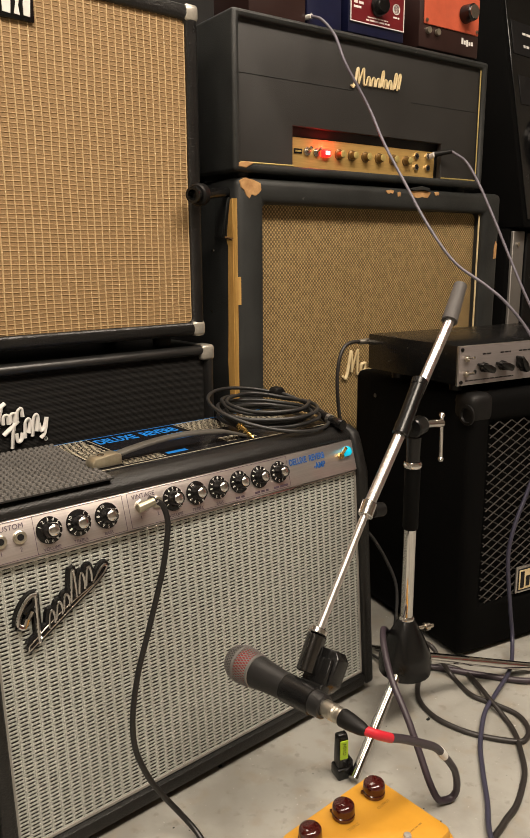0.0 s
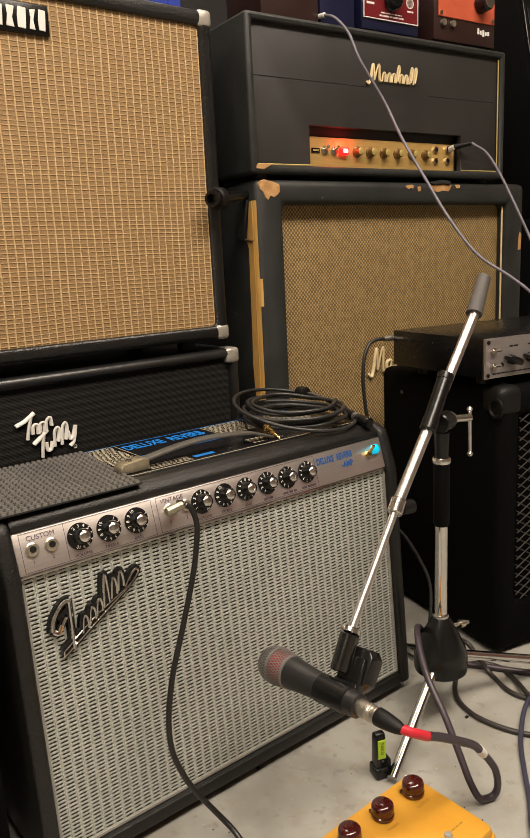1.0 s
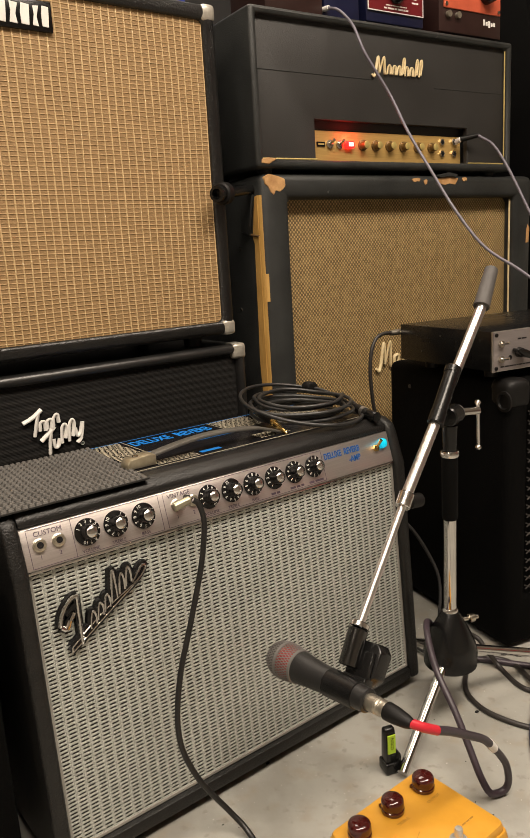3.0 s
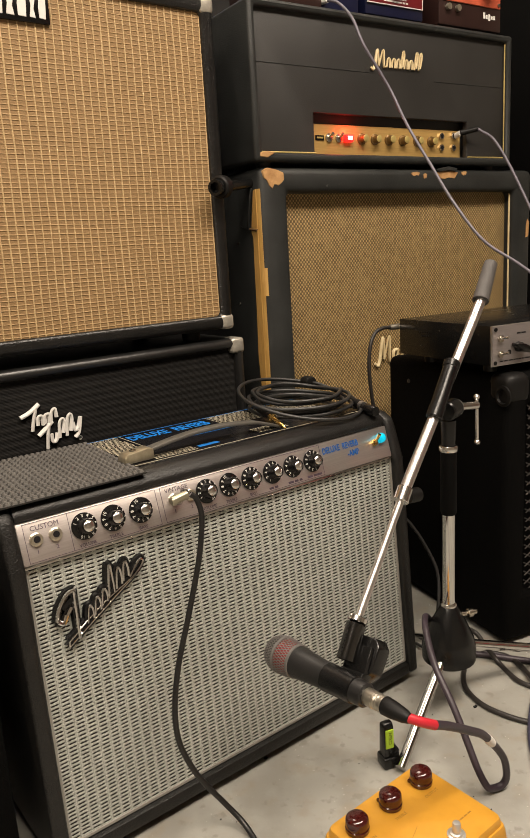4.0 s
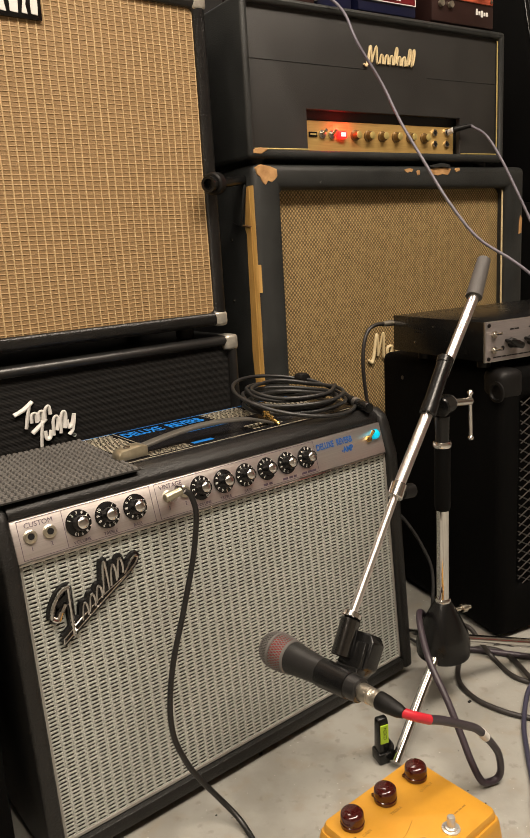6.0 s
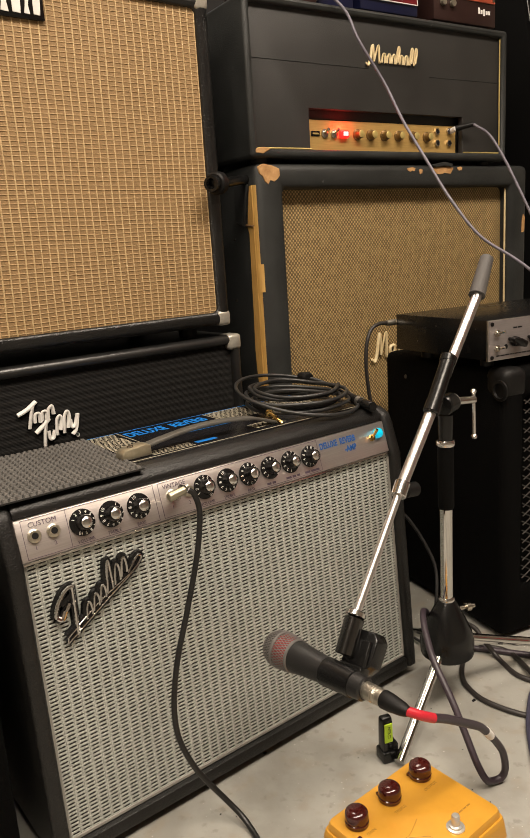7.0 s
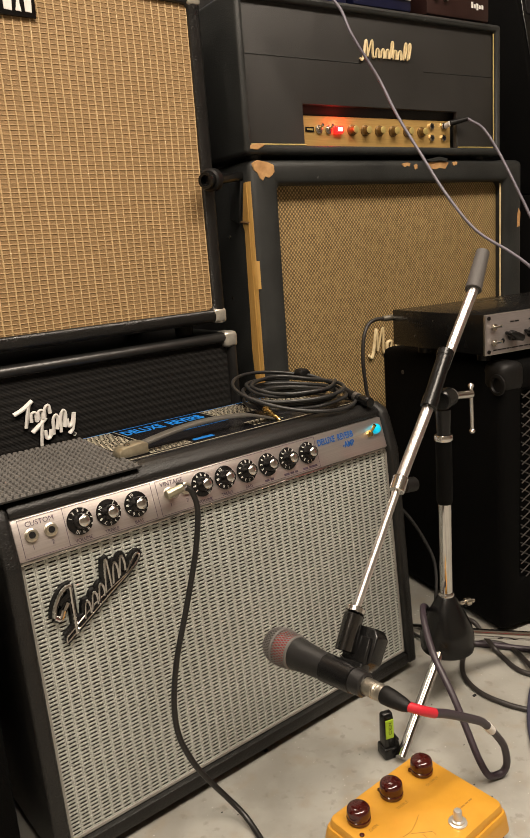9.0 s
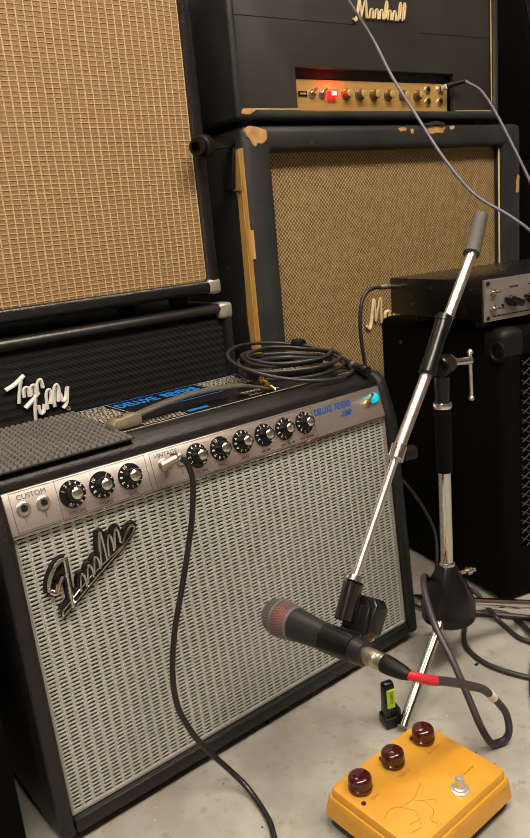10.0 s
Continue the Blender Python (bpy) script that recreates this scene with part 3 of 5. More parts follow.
M_XLR = material("satin_nickel", (0.50, 0.465, 0.40), 0.34, 0.9, col2=(0.42, 0.385, 0.32), scale=60)
M_JEWEL = glowing("cyan_jewel", (0.0, 0.46, 0.66), 0.75)
M_REDLAMP = glowing("red_lamp", (1.0, 0.012, 0.010), 2.6)
M_LAMPCORE = glowing("lamp_core", (1.0, 0.55, 0.50), 1.6)


def strokes(name, lists, r, m, mat, parent, flat=0.6, steps=7, label=""):
    """Raised marks, one part for each: lists of (x, z) points in the plane of m, z up."""
    for pts in lists:
        part(name, tube([(x, 0, z) for x, z in pts], r, 8, steps, flat=flat), mat, parent, label, m)


def bars(name, rows, m, mat, parent, seed=1, depth=0.0004, label=""):
    """Unreadable print: rows of (x0, x1, z, height) broken into word-long bars, in the xz plane of m."""
    rnd = random.Random(seed)
    bm = bmesh.new()
    for x0, x1, z, h in rows:
        x = x0
        while x < x1 - h:
            w = min(x1 - x, h * rnd.uniform(1.5, 5.5))
            box(x, x + w, -depth, 0, z, z + h, bm=bm)
            x += w + h * 0.7
    return part(name, bm, mat, parent, label, m)


# ---- fittings of the combo amplifier ----
PF = pose(0, 0.0205, 0.3805, 90 - 16.7, 0, 0)   # control panel: x along, y up the slope, z out
G = pose(0, 0, 0.034, -4.13, 0, 0)              # grille: x along, z up, -y out


def numerals_mesh():
    out = bmesh.new()
    for k in range(1, 11):
        cu = bpy.data.curves.new("numeral", "FONT")
        cu.body, cu.size, cu.align_x, cu.align_y, cu.resolution_u, cu.extrude, cu.offset = str(k), 0.0056, "CENTER", "CENTER", 2, 0.0001, 0.0
        tmp = new("tmp_text", cu)
        dg = bpy.context.evaluated_depsgraph_get()
        me = bpy.data.meshes.new_from_object(tmp.evaluated_get(dg))
        bpy.data.objects.remove(tmp)
        a = radians(30 * (k - 1))
        me.transform(Matrix.Rotation(-a, 4, "Z") @ Matrix.Translation((0, 0.0125, 0.0032)))
        out.from_mesh(me)
        bpy.data.meshes.remove(me)
    return mesh_of("numerals", out, M_WHITE, False)


def fit_amp():
    skirt = mesh_of("knob", lathe([(0.0155, 0), (0.0158, 0.0008), (0.0150, 0.0020), (0.0105, 0.0030), (0.0092, 0.005), (0.0086, 0.014), (0.0080, 0.0155)], seg=36), M_PLASTIC)
    cap = mesh_of("cap", lathe([(0.0064, 0.0150), (0.0068, 0.0160), (0.0058, 0.0172), (0.0030, 0.0180), (0.0004, 0.0182)], seg=28), M_CHROME)
    nums = numerals_mesh()
    turns = (65, -35, -65, 120, -60, -150, 140, 165, -170)
    xs = (0.0955, 0.1318, 0.1685, 0.2635, 0.2995, 0.335, 0.3715, 0.4075, 0.444)
    for x, a in zip(xs, turns):
        k = part("knob", skirt, None, AMP, "black skirted knob with white numerals", PF @ pose(x, 0.0262, 0.0004, 0, 0, a))
        part("cap", cap, None, k, "polished metal cap")
        part("numerals", nums, None, k, "white printed numerals")
    nut = mesh_of("jack_socket", lathe([(0.0078, 0), (0.0078, 0.0022), (0.0062, 0.003), (0.0062, 0.0045), (0.0040, 0.0046), (0.0038, 0.001)], seg=12), M_PALENUT)
    hole = mesh_of("hole", lathe([(0.0036, 0.0), (0.0036, 0.0048)], seg=16), M_BLACKINK)
    for x in (0.0385, 0.0608, 0.2155, 0.2390):
        j = part("jack_socket", nut, None, AMP, "nickel jack socket", PF @ pose(x, 0.0265 if x < 0.1 else 0.0275, 0.0003))
        part("hole", hole, None, j)
    part("jewel_lamp", lathe([(0.0078, 0), (0.0078, 0.003), (0.0070, 0.006), (0.0040, 0.008), (0.001, 0.0086)], seg=16), M_JEWEL, AMP, "glowing cyan jewel lamp", PF @ pose(0.586, 0.0315, 0))
    t = part("toggle_switch", lathe([(0.0055, 0), (0.0055, 0.004), (0.0035, 0.0045)], seg=6), M_BRASS, AMP, "brass toggle switch", PF @ pose(0.5715, 0.027, 0))
    part("lever", rod((0, 0, 0.003), (0.0025, 0.011, 0.014), 0.0018, 0.0028, 12), M_BRASS, t)
    for word, x, s, size in (("CUSTOM", 0.034, 0.0365, 0.0082), ("1", 0.0365, 0.0105, 0.0068), ("2", 0.0590, 0.0105, 0.0068), ("VOLUME", 0.085, 0.0035, 0.0055), ("TREBLE", 0.1225, 0.0035, 0.0055), ("BASS", 0.1615, 0.0035, 0.0055),
                             ("VINTAGE", 0.205, 0.0372, 0.0080), ("1", 0.2125, 0.0105, 0.0068), ("2", 0.2365, 0.0105, 0.0068), ("VOLUME", 0.253, 0.0035, 0.0055), ("TREBLE", 0.289, 0.0035, 0.0055), ("BASS", 0.328, 0.0035, 0.0055)):
        lettering("legend", word, size, PF @ pose(x, s, 0.0004), M_GREYINK, AMP, 0.0001)
    bars("legend", [(0.361, 0.381, 0.0038, 0.003), (0.395, 0.420, 0.0038, 0.003), (0.430, 0.458, 0.0038, 0.003)], PF @ pose(0, 0, 0.0003, -90), M_GREYINK, AMP, 4, 0.0001)
    lettering("model_legend", "DELUXE  REVERB", 0.0128, PF @ pose(0.4665, 0.0305, 0.0004), M_BLUEINK, AMP, 0.0001, squeeze=0.74, fat=0.00035)
    lettering("model_legend", "-AMP", 0.0122, PF @ pose(0.5135, 0.0175, 0.0004), M_BLUEINK, AMP, 0.0001, squeeze=0.85, fat=0.00035)
    # thin framing lines round the two channels
    for x0, x1 in ((0.0265, 0.192), (0.199, 0.462)):
        bm = bmesh.new()
        for a, b, c, d in ((x0, x1, 0.0455, 0.0460), (x0, x1, 0.0018, 0.0023), (x0, x0 + 0.0005, 0.002, 0.046), (x1, x1 + 0.0005, 0.002, 0.046)):
            box(a, b, c, d, 0.0002, 0.0005, bm=bm)
        part("panel_line", bm, M_GREYINK, AMP, "thin printed line", PF)
    part("panel_line", box(0.078, 0.0785, 0.002, 0.046, 0.0002, 0.0005), M_GREYINK, AMP, "", PF)
    part("panel_edge", box(0.0197, 0.6023, -0.0035, -0.0010, -0.002, 0.0008, 0.0003), M_CHROME, AMP, "bright metal edge", PF)
    # script badge, as plain strokes
    def hump(x, h=0.019):
        b = 0.2615 + (x - 0.080) * 0.72
        return [(x, b), (x + 0.0025, b + h * 0.85), (x + 0.0060, b + h), (x + 0.0080, b + h * 0.6), (x + 0.0078, b + 0.004)]

    bow = [[(0.044, 0.274), (0.0465, 0.285), (0.053, 0.296), (0.061, 0.3035), (0.0685, 0.3045)], [(0.045, 0.274), (0.0505, 0.2705), (0.0555, 0.279)], [(0.055, 0.2765), (0.062, 0.2865)]]
    stem = [[(0.0675, 0.304), (0.0672, 0.275), (0.0668, 0.2465)]]
    small = [hump(0.0790), hump(0.0890), hump(0.0985), [(0.1085, 0.283), (0.1115, 0.312), (0.1140, 0.3205), (0.1155, 0.300), (0.1160, 0.287)], hump(0.1190, 0.024), hump(0.1285, 0.022)]
    flag = [[(0.1375, 0.298), (0.1455, 0.3085), (0.1530, 0.3155), (0.1570, 0.3130), (0.1505, 0.3045), (0.1385, 0.2955)]]
    tail = [[(0.0540, 0.2470), (0.0960, 0.2755), (0.1400, 0.2970)], [(0.0530, 0.2405), (0.0985, 0.2700), (0.1450, 0.2990)], [(0.0540, 0.2470), (0.0530, 0.2405)]]
    B = G @ pose(0.0015, 0, 0.0005)
    strokes("badge_backing", bow + stem + small + flag + tail[:2] + [[(0.080, 0.272), (0.110, 0.292), (0.135, 0.306)], [(0.052, 0.286), (0.066, 0.294)]], 0.0056, B @ pose(0, -0.0015, 0), M_PLASTIC, AMP, 1.0, label="black backing of the metal badge")
    strokes("badge", bow + stem, 0.0030, B @ pose(0, -0.0062, 0), M_BADGE, AMP, 0.8, label="chrome script badge")
    strokes("badge", small + flag, 0.0016, B @ pose(0, -0.0070, 0), M_BADGE, AMP, 1.0)
    strokes("badge", tail, 0.0009, B @ pose(0, -0.0072, 0), M_BADGE, AMP, 1.0)
    # carrying handle, lying flat
    up, down = [], []
    for i in range(13):
        x = 0.203 + i * 0.232 / 12
        arch = math.sin(math.pi * i / 12)
        drop = 0.006 * max(0.0, (i - 10) / 2)
        up.append((x, 0.4575 + 0.0130 * arch - drop))
        down.append((x, 0.4530 + 0.0130 * arch - drop))
    h = part("handle", prism(up + down[::-1], "y", 0.0865, 0.1035, 0.0016, 2), M_STRAP, AMP, "black moulded strap handle")
    x = 0.203
    c = part("handle_cap", prism([(x - 0.021, 0.447), (x + 0.021, 0.447), (x + 0.021, 0.4610), (x + 0.012, 0.4630), (x - 0.016, 0.4600), (x - 0.021, 0.455)], "y", 0.084, 0.106, 0.002, 2), M_CAP, h, "nickel end cap")
    part("screw", lathe([(0.0045, 0), (0.004, 0.0012), (0.001, 0.0016)], (x - 0.004, 0.095, 0.4615), seg=14), M_NICKEL, AMP)


fit_amp()


def top_label():
    t = thing("printed_card", pose(0, 0, 0.4458), "glossy black printed card with blue and white print", "card")
    part("card", box(0.186, 0.592, 0.070, 0.236, 0.0, 0.0009, 0.0002, 1), M_LABEL, t)
    flat = pose(0, 0, 0.0011, -90, 0, 0)
    up = pose(0, 0, 0.0011)
    lettering("model_legend", "DELUXE  REVERB", 0.036, up @ pose(0.250, 0.196, 0), M_LABELBLUE, t, 0.00005, squeeze=0.50, fat=0.0010)
    lettering("model_legend", "AMP", 0.030, up @ pose(0.352, 0.164, 0), M_LABELBLUE, t, 0.00005, squeeze=0.55, fat=0.0010)
    rows = [(0.196, 0.240, 0.229 - 0.0062 * i, 0.0024) for i in range(18)]
    rows += [(0.402, 0.470, 0.229 - 0.0062 * i, 0.0024) for i in range(11)] + [(0.48, 0.575, 0.225 - 0.0062 * i, 0.0022) for i in range(15)]
    rows += [(0.225, 0.290, 0.099 - 0.0056 * i, 0.0022) for i in range(4)] + [(0.400, 0.455, 0.112 - 0.0056 * i, 0.0022) for i in range(5)]
    bars("small_print", rows, up @ pose(0, 0, 0, -90) @ pose(0, 0, 0, 0, 0, 0), M_CREAMPRINT, t, 3, 0.0001, "rows of cream small print")["kind"] = "stuff"
    bars("blue_wordmark", [(0.297, 0.330, 0.088, 0.010)], up @ pose(0, 0, 0, -90), M_LABELBLUE, t, 5, 0.0001)
    for a in ((0.188, 0.590, 0.0745, 0.0757), (0.188, 0.590, 0.2335, 0.2343), (0.245, 0.398, 0.1515, 0.1521)):
        part("rule_line", box(a[0], a[1], a[2], a[3], 0.0009, 0.0012), M_CREAMPRINT if a[2] < 0.08 else M_LABELBLUE, t)
    for x in (0.2455, 0.398):
        part("rule_line", box(x, x + 0.001, 0.155, 0.233, 0.0009, 0.0012), M_CREAMPRINT, t)


M_CREAMPRINT = material("cream_print", (0.50, 0.45, 0.33), 0.5)
top_label()


def rubber_mat():
    t = thing("rubber_mat", pose(0, 0, 0.4462), "dark grey ribbed anti-slip mat lying on the amplifier", "mat")
    # base coloured far darker than the ribs, so the gaps between them read dark
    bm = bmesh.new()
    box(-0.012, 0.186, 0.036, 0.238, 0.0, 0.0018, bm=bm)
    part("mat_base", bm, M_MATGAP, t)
    rib = bmesh.new()
    nx, ny = 25, 32
    for j in range(ny):
        for i in range(nx):
            y = 0.0375 + j * 0.00625 + 0.0007 * math.sin(i * 0.9 + j * 0.35)
            x = -0.010 + i * 0.0078 + (0.0016 if j % 2 else 0) + (y - 0.036) * 0.06
            vs = [rib.verts.new(p) for p in ((x, y, 0.0014), (x + 0.0066, y, 0.0014), (x + 0.0066, y + 0.0047, 0.0014), (x, y + 0.0047, 0.0014), (x + 0.0012, y + 0.001, 0.0036), (x + 0.0054, y + 0.001, 0.0036), (x + 0.0054, y + 0.0037, 0.0036), (x + 0.0012, y + 0.0037, 0.0036))]
            for f in ((4, 5, 6, 7), (0, 1, 5, 4), (1, 2, 6, 5), (2, 3, 7, 6), (3, 0, 4, 7)):
                rib.faces.new([vs[k] for k in f])
    tagged(part("rib_pattern", rib, M_MAT, t), kind="stuff")


M_MAT = material("grey_rubber", (0.105, 0.098, 0.090), 0.6, bump=0.3)
M_MATGAP = material("mat_gap_dark", (0.012, 0.011, 0.010), 0.7)
rubber_mat()


# ---- corners and badges of the stacked cabinets ----
def corner(parent, x, y, z, sx, sz, r=0.021):
    """A pressed metal corner that wraps the edge: plates on the front, the side and the top or bottom."""
    bm = bmesh.new()
    a, b = x - sx * r * 1.25, x + sx * 0.0012
    c, d = z - sz * r * 1.25, z + sz * 0.0012
    box(min(a, b), max(a, b), y - 0.0014, y + r * 1.6, min(c, d), max(c, d), 0.0068, 3, bm)
    part("corner_protector", bm, M_CORNER, parent, "nickel corner protector")


for x, s in ((0.717, 1), (0.0, -1)):
    for z, q in ((0.574, -1), (1.123, 1)):
        corner(TUB, x, -0.010, z, s, q)
for x, s in ((0.774, 1), (0.0, -1)):
    corner(LOW, x, -0.012, 0.555, s, 1, 0.0225)
for x in (0.05, 0.66):
    part("foot", rod((x, 0.05, 0.5535), (x, 0.05, 0.575), 0.016, 0.018, 16), M_RUBBER, TUB)
    part("foot", rod((x, 0.25, 0.5535), (x, 0.25, 0.575), 0.016, 0.018, 16), M_RUBBER, TUB)
    part("foot", rod((x, 0.05, 0.006), (x, 0.05, 0.032), 0.018, 0.02, 16), M_RUBBER, LOW)
    part("foot", rod((x, 0.25, 0.006), (x, 0.25, 0.032), 0.018, 0.02, 16), M_RUBBER, LOW)
part("badge_plate", box(0.283, 0.430, -0.006, -0.0005, 1.046, 1.088, 0.002), M_PLASTIC, TUB, "black plate with a white wordmark")
WHITE_BLOCKS = [(0.292, 0.306), (0.309, 0.323), (0.326, 0.340), (0.350, 0.364), (0.367, 0.381), (0.384, 0.398), (0.401, 0.412), (0.415, 0.427)]
for i, (a, b) in enumerate(WHITE_BLOCKS):
    part("wordmark_block", prism([(a - 0.002, 1.053), (b - 0.004, 1.052), (b - 0.006 + 0.003 * (i % 2), 1.065), (b - 0.002, 1.080), (a, 1.081 - 0.002 * (i % 3 == 0)), (a + 0.001 - 0.003 * (i % 2), 1.068)], "y", -0.0072, -0.006, 0.0006, 1), M_WHITE, TUB, "white wordmark shape")
# white script wordmark on the black cloth, as plain strokes
LB = pose(0, -0.004, 0)
wm1 = [[(0.3449, 0.4782), (0.3607, 0.4846), (0.3764, 0.4953)], [(0.3712, 0.4903), (0.3659, 0.4727), (0.3615, 0.4540)], [(0.3712, 0.4615), (0.3729, 0.4739), (0.3791, 0.4745), (0.3799, 0.4608)], [(0.3834, 0.4627), (0.3843, 0.4752), (0.3905, 0.4758), (0.3905, 0.4631)], [(0.3931, 0.4652), (0.3948, 0.4784), (0.401, 0.4832), (0.4027, 0.4702)]]
wm2 = [[(0.3703, 0.4448), (0.3826, 0.4544), (0.3948, 0.4648)], [(0.3887, 0.4583), (0.3852, 0.4421), (0.3826, 0.4214)], [(0.3913, 0.4443), (0.3922, 0.4323), (0.3975, 0.4331), (0.401, 0.4443)], [(0.4045, 0.4352), (0.4062, 0.4585), (0.4115, 0.4652), (0.4141, 0.4579), (0.4106, 0.4425)], [(0.4167, 0.4363), (0.4194, 0.4621), (0.4246, 0.4704), (0.4272, 0.4632), (0.4237, 0.4435)], [(0.429, 0.4561), (0.4307, 0.4439), (0.4369, 0.4479), (0.4421, 0.4638), (0.4369, 0.4394), (0.4299, 0.4314)]]
strokes("wordmark", wm1 + wm2, 0.0037, LB, M_WHITE, LOW, 0.7, label="white script wordmark shapes")
strokes("wordmark_backing", wm1 + wm2, 0.0056, pose(0.001, -0.0005, -0.001), M_PLASTIC, LOW, 0.6)
part("trademark_ring", lathe([(0.0034, 0), (0.0034, 0.0008), (0.0024, 0.0008), (0.0024, 0)], (0.4395, -0.001, 0.4282), (0, -1, 0), 14), M_WHITE, LOW)

# ---- damage and badge of the worn cabinet ----
M_TORN_DARK = material("frayed_brown_cloth", (0.16, 0.085, 0.03), 0.8, scale=80)
part("bare_wood", prism([(-0.0145, 0.440), (0.0020, 0.440), (0.0057, 0.47), (0.0082, 0.51), (0.0051, 0.585), (0.0038, 0.66), (0.0020, 0.728), (0.0069, 0.738), (0.0057, 0.750), (-0.0005, 0.785), (-0.006, 0.812), (-0.0145, 0.813)], "x", -0.0795, -0.074), M_WOOD, WORN, "bare plywood under torn covering")
ARC = [(-0.063 + r * math.cos(radians(a)), -0.014 + r * math.sin(radians(a))) for r, angs in ((0.0158, range(180, 241, 12)), (0.0128, range(240, 179, -12))) for a in angs]
part("bare_wood", prism(ARC, "z", 0.621, 0.672), M_WOOD, WORN)
ARC2 = [(-0.063 + r * math.cos(radians(a)), -0.014 + r * math.sin(radians(a))) for r, angs in ((0.0154, range(180, 217, 12)), (0.0128, range(216, 179, -12))) for a in angs]
part("bare_wood", prism(ARC2, "z", 0.44, 0.813), M_WOOD, WORN)
part("torn_edge", rod((-0.0800, 0.011, 0.7445), (-0.0800, -0.0145, 0.741), 0.0022, seg=6), M_TORN_DARK, WORN, "frayed edge of the torn covering")
part("torn_flap", prism([(0.004, 0.785), (0.016, 0.742), (0.044, 0.752), (0.040, 0.818), (-0.004, 0.816)], "x", -0.0835, -0.0780, 0.0015, 1), M_TOLEX_OLD, WORN, "loose flap of torn covering")
M_TORN = material("raw_torn_wood", (0.56, 0.33, 0.14), 0.7, col2=(0.34, 0.17, 0.06), scale=60, bump=0.6, bump_scale=200)
part("bare_wood", prism([(-0.071, 0.8435), (-0.069, 0.8315), (-0.063, 0.8275), (-0.058, 0.8175), (-0.051, 0.8125), (-0.046, 0.8205), (-0.038, 0.8175), (-0.030, 0.8225), (-0.0245, 0.8285), (-0.0255, 0.8405), (-0.040, 0.8455), (-0.050, 0.8470), (-0.060, 0.8490)], "y", -0.0292, -0.005, 0.0008, 1), M_TORN, WORN, "torn corner with bare wood")
for a, b, c, d in ((0.292, 0.316, 0.8355, 0.8445), (0.326, 0.336, 0.8305, 0.8415), (0.362, 0.428, 0.8305, 0.8460), (0.440, 0.455, 0.8375, 0.8465)):
    w = b - a
    part("bare_wood", prism([(a, d - 0.003), (a + 0.15 * w, c + 0.002), (a + 0.4 * w, c), (a + 0.6 * w, c + 0.003), (a + 0.85 * w, c + 0.001), (b, d - 0.002), (a + 0.7 * w, d), (a + 0.3 * w, d - 0.001)], "y", -0.0290, -0.012), M_TORN, WORN)
part("torn_flap", prism([(0.357, 0.8490), (0.372, 0.8445), (0.400, 0.8475), (0.418, 0.8450), (0.424, 0.8515), (0.398, 0.8555)], "y", -0.033, -0.020, 0.001, 1), M_TOLEX_OLD, WORN)
for v, z in ((0.069, 0.604), (0.060, 0.72), (0.075, 0.49)):
    part("screw", rod((-0.0765, v, z), (-0.0785, v, z), 0.0028, seg=10), M_NICKEL, WORN)
part("piping", rod((0.6175, -0.010, 0.120), (0.6175, -0.010, 0.806), 0.0022, seg=10), M_CREAM, WORN, "cream piping")
part("bare_wood", prism([(0.655, 0.70), (0.664, 0.702), (0.666, 0.735), (0.660, 0.742), (0.656, 0.728)], "y", -0.0290, -0.02), M_TORN, WORN)
wm = [[(0.198, 0.462), (0.206, 0.456), (0.212, 0.470), (0.222, 0.515), (0.224, 0.470)], [(0.224, 0.468), (0.240, 0.516), (0.240, 0.466), (0.247, 0.464)], [(0.262, 0.486), (0.252, 0.482), (0.252, 0.466), (0.262, 0.472), (0.264, 0.486), (0.264, 0.466), (0.272, 0.470)], [(0.276, 0.488), (0.278, 0.466)], [(0.278, 0.482), (0.288, 0.488)]]
strokes("badge", wm, 0.0036, pose(0.010, 0.001, -0.007), M_CREAM, WORN, 0.7, label="cream script badge")

# ---- fittings of the amplifier head ----
for a, b in ((-0.068, 0.0535), (0.4630, 0.575)):
    part("gold_trim", rod((a, -0.0245, 0.0190), (b, -0.0245, 0.0195), 0.0016, seg=8), M_GOLDTRIM, HEAD, "thin gold trim")
part("gold_trim", rod((0.5755, -0.026, 0.026), (0.5755, -0.026, 0.253), 0.0015, seg=8), M_GOLDTRIM, HEAD)
hm = [[(0.204, 0.184), (0.209, 0.181), (0.214, 0.190), (0.2215, 0.217), (0.2235, 0.188)], [(0.2235, 0.188), (0.236, 0.217), (0.2372, 0.190), (0.241, 0.187)]]
hm += [[(x, 0.187), (x + 0.0022, 0.199), (x + 0.0060, 0.203), (x + 0.0088, 0.198), (x + 0.0092, 0.187)] for x in (0.2440, 0.2575, 0.2700, 0.2905, 0.3035)]
hm += [[(x, 0.187), (x + 0.004, 0.211), (x + 0.0075, 0.2185), (x + 0.0085, 0.210), (x + 0.0035, 0.190)] for x in (0.2820, 0.3180, 0.3290)]
strokes("badge", hm, 0.0029, pose(-0.010, -0.0245, -0.005), M_CREAM, HEAD, 0.7, label="cream script badge")
M_DARKGOLD = material("tarnished_gold", (0.20, 0.12, 0.04), 0.35, 0.5, scale=90)
gold_knob = mesh_of("knob", lathe([(0.0105, 0), (0.0105, 0.003), (0.0085, 0.004), (0.0078, 0.013), (0.007, 0.0145)], seg=24), M_DARKGOLD)
knob_top = mesh_of("cap", lathe([(0.0070, 0.0142), (0.0070, 0.0152), (0.006, 0.0158)], seg=20), M_GOLDTRIM)
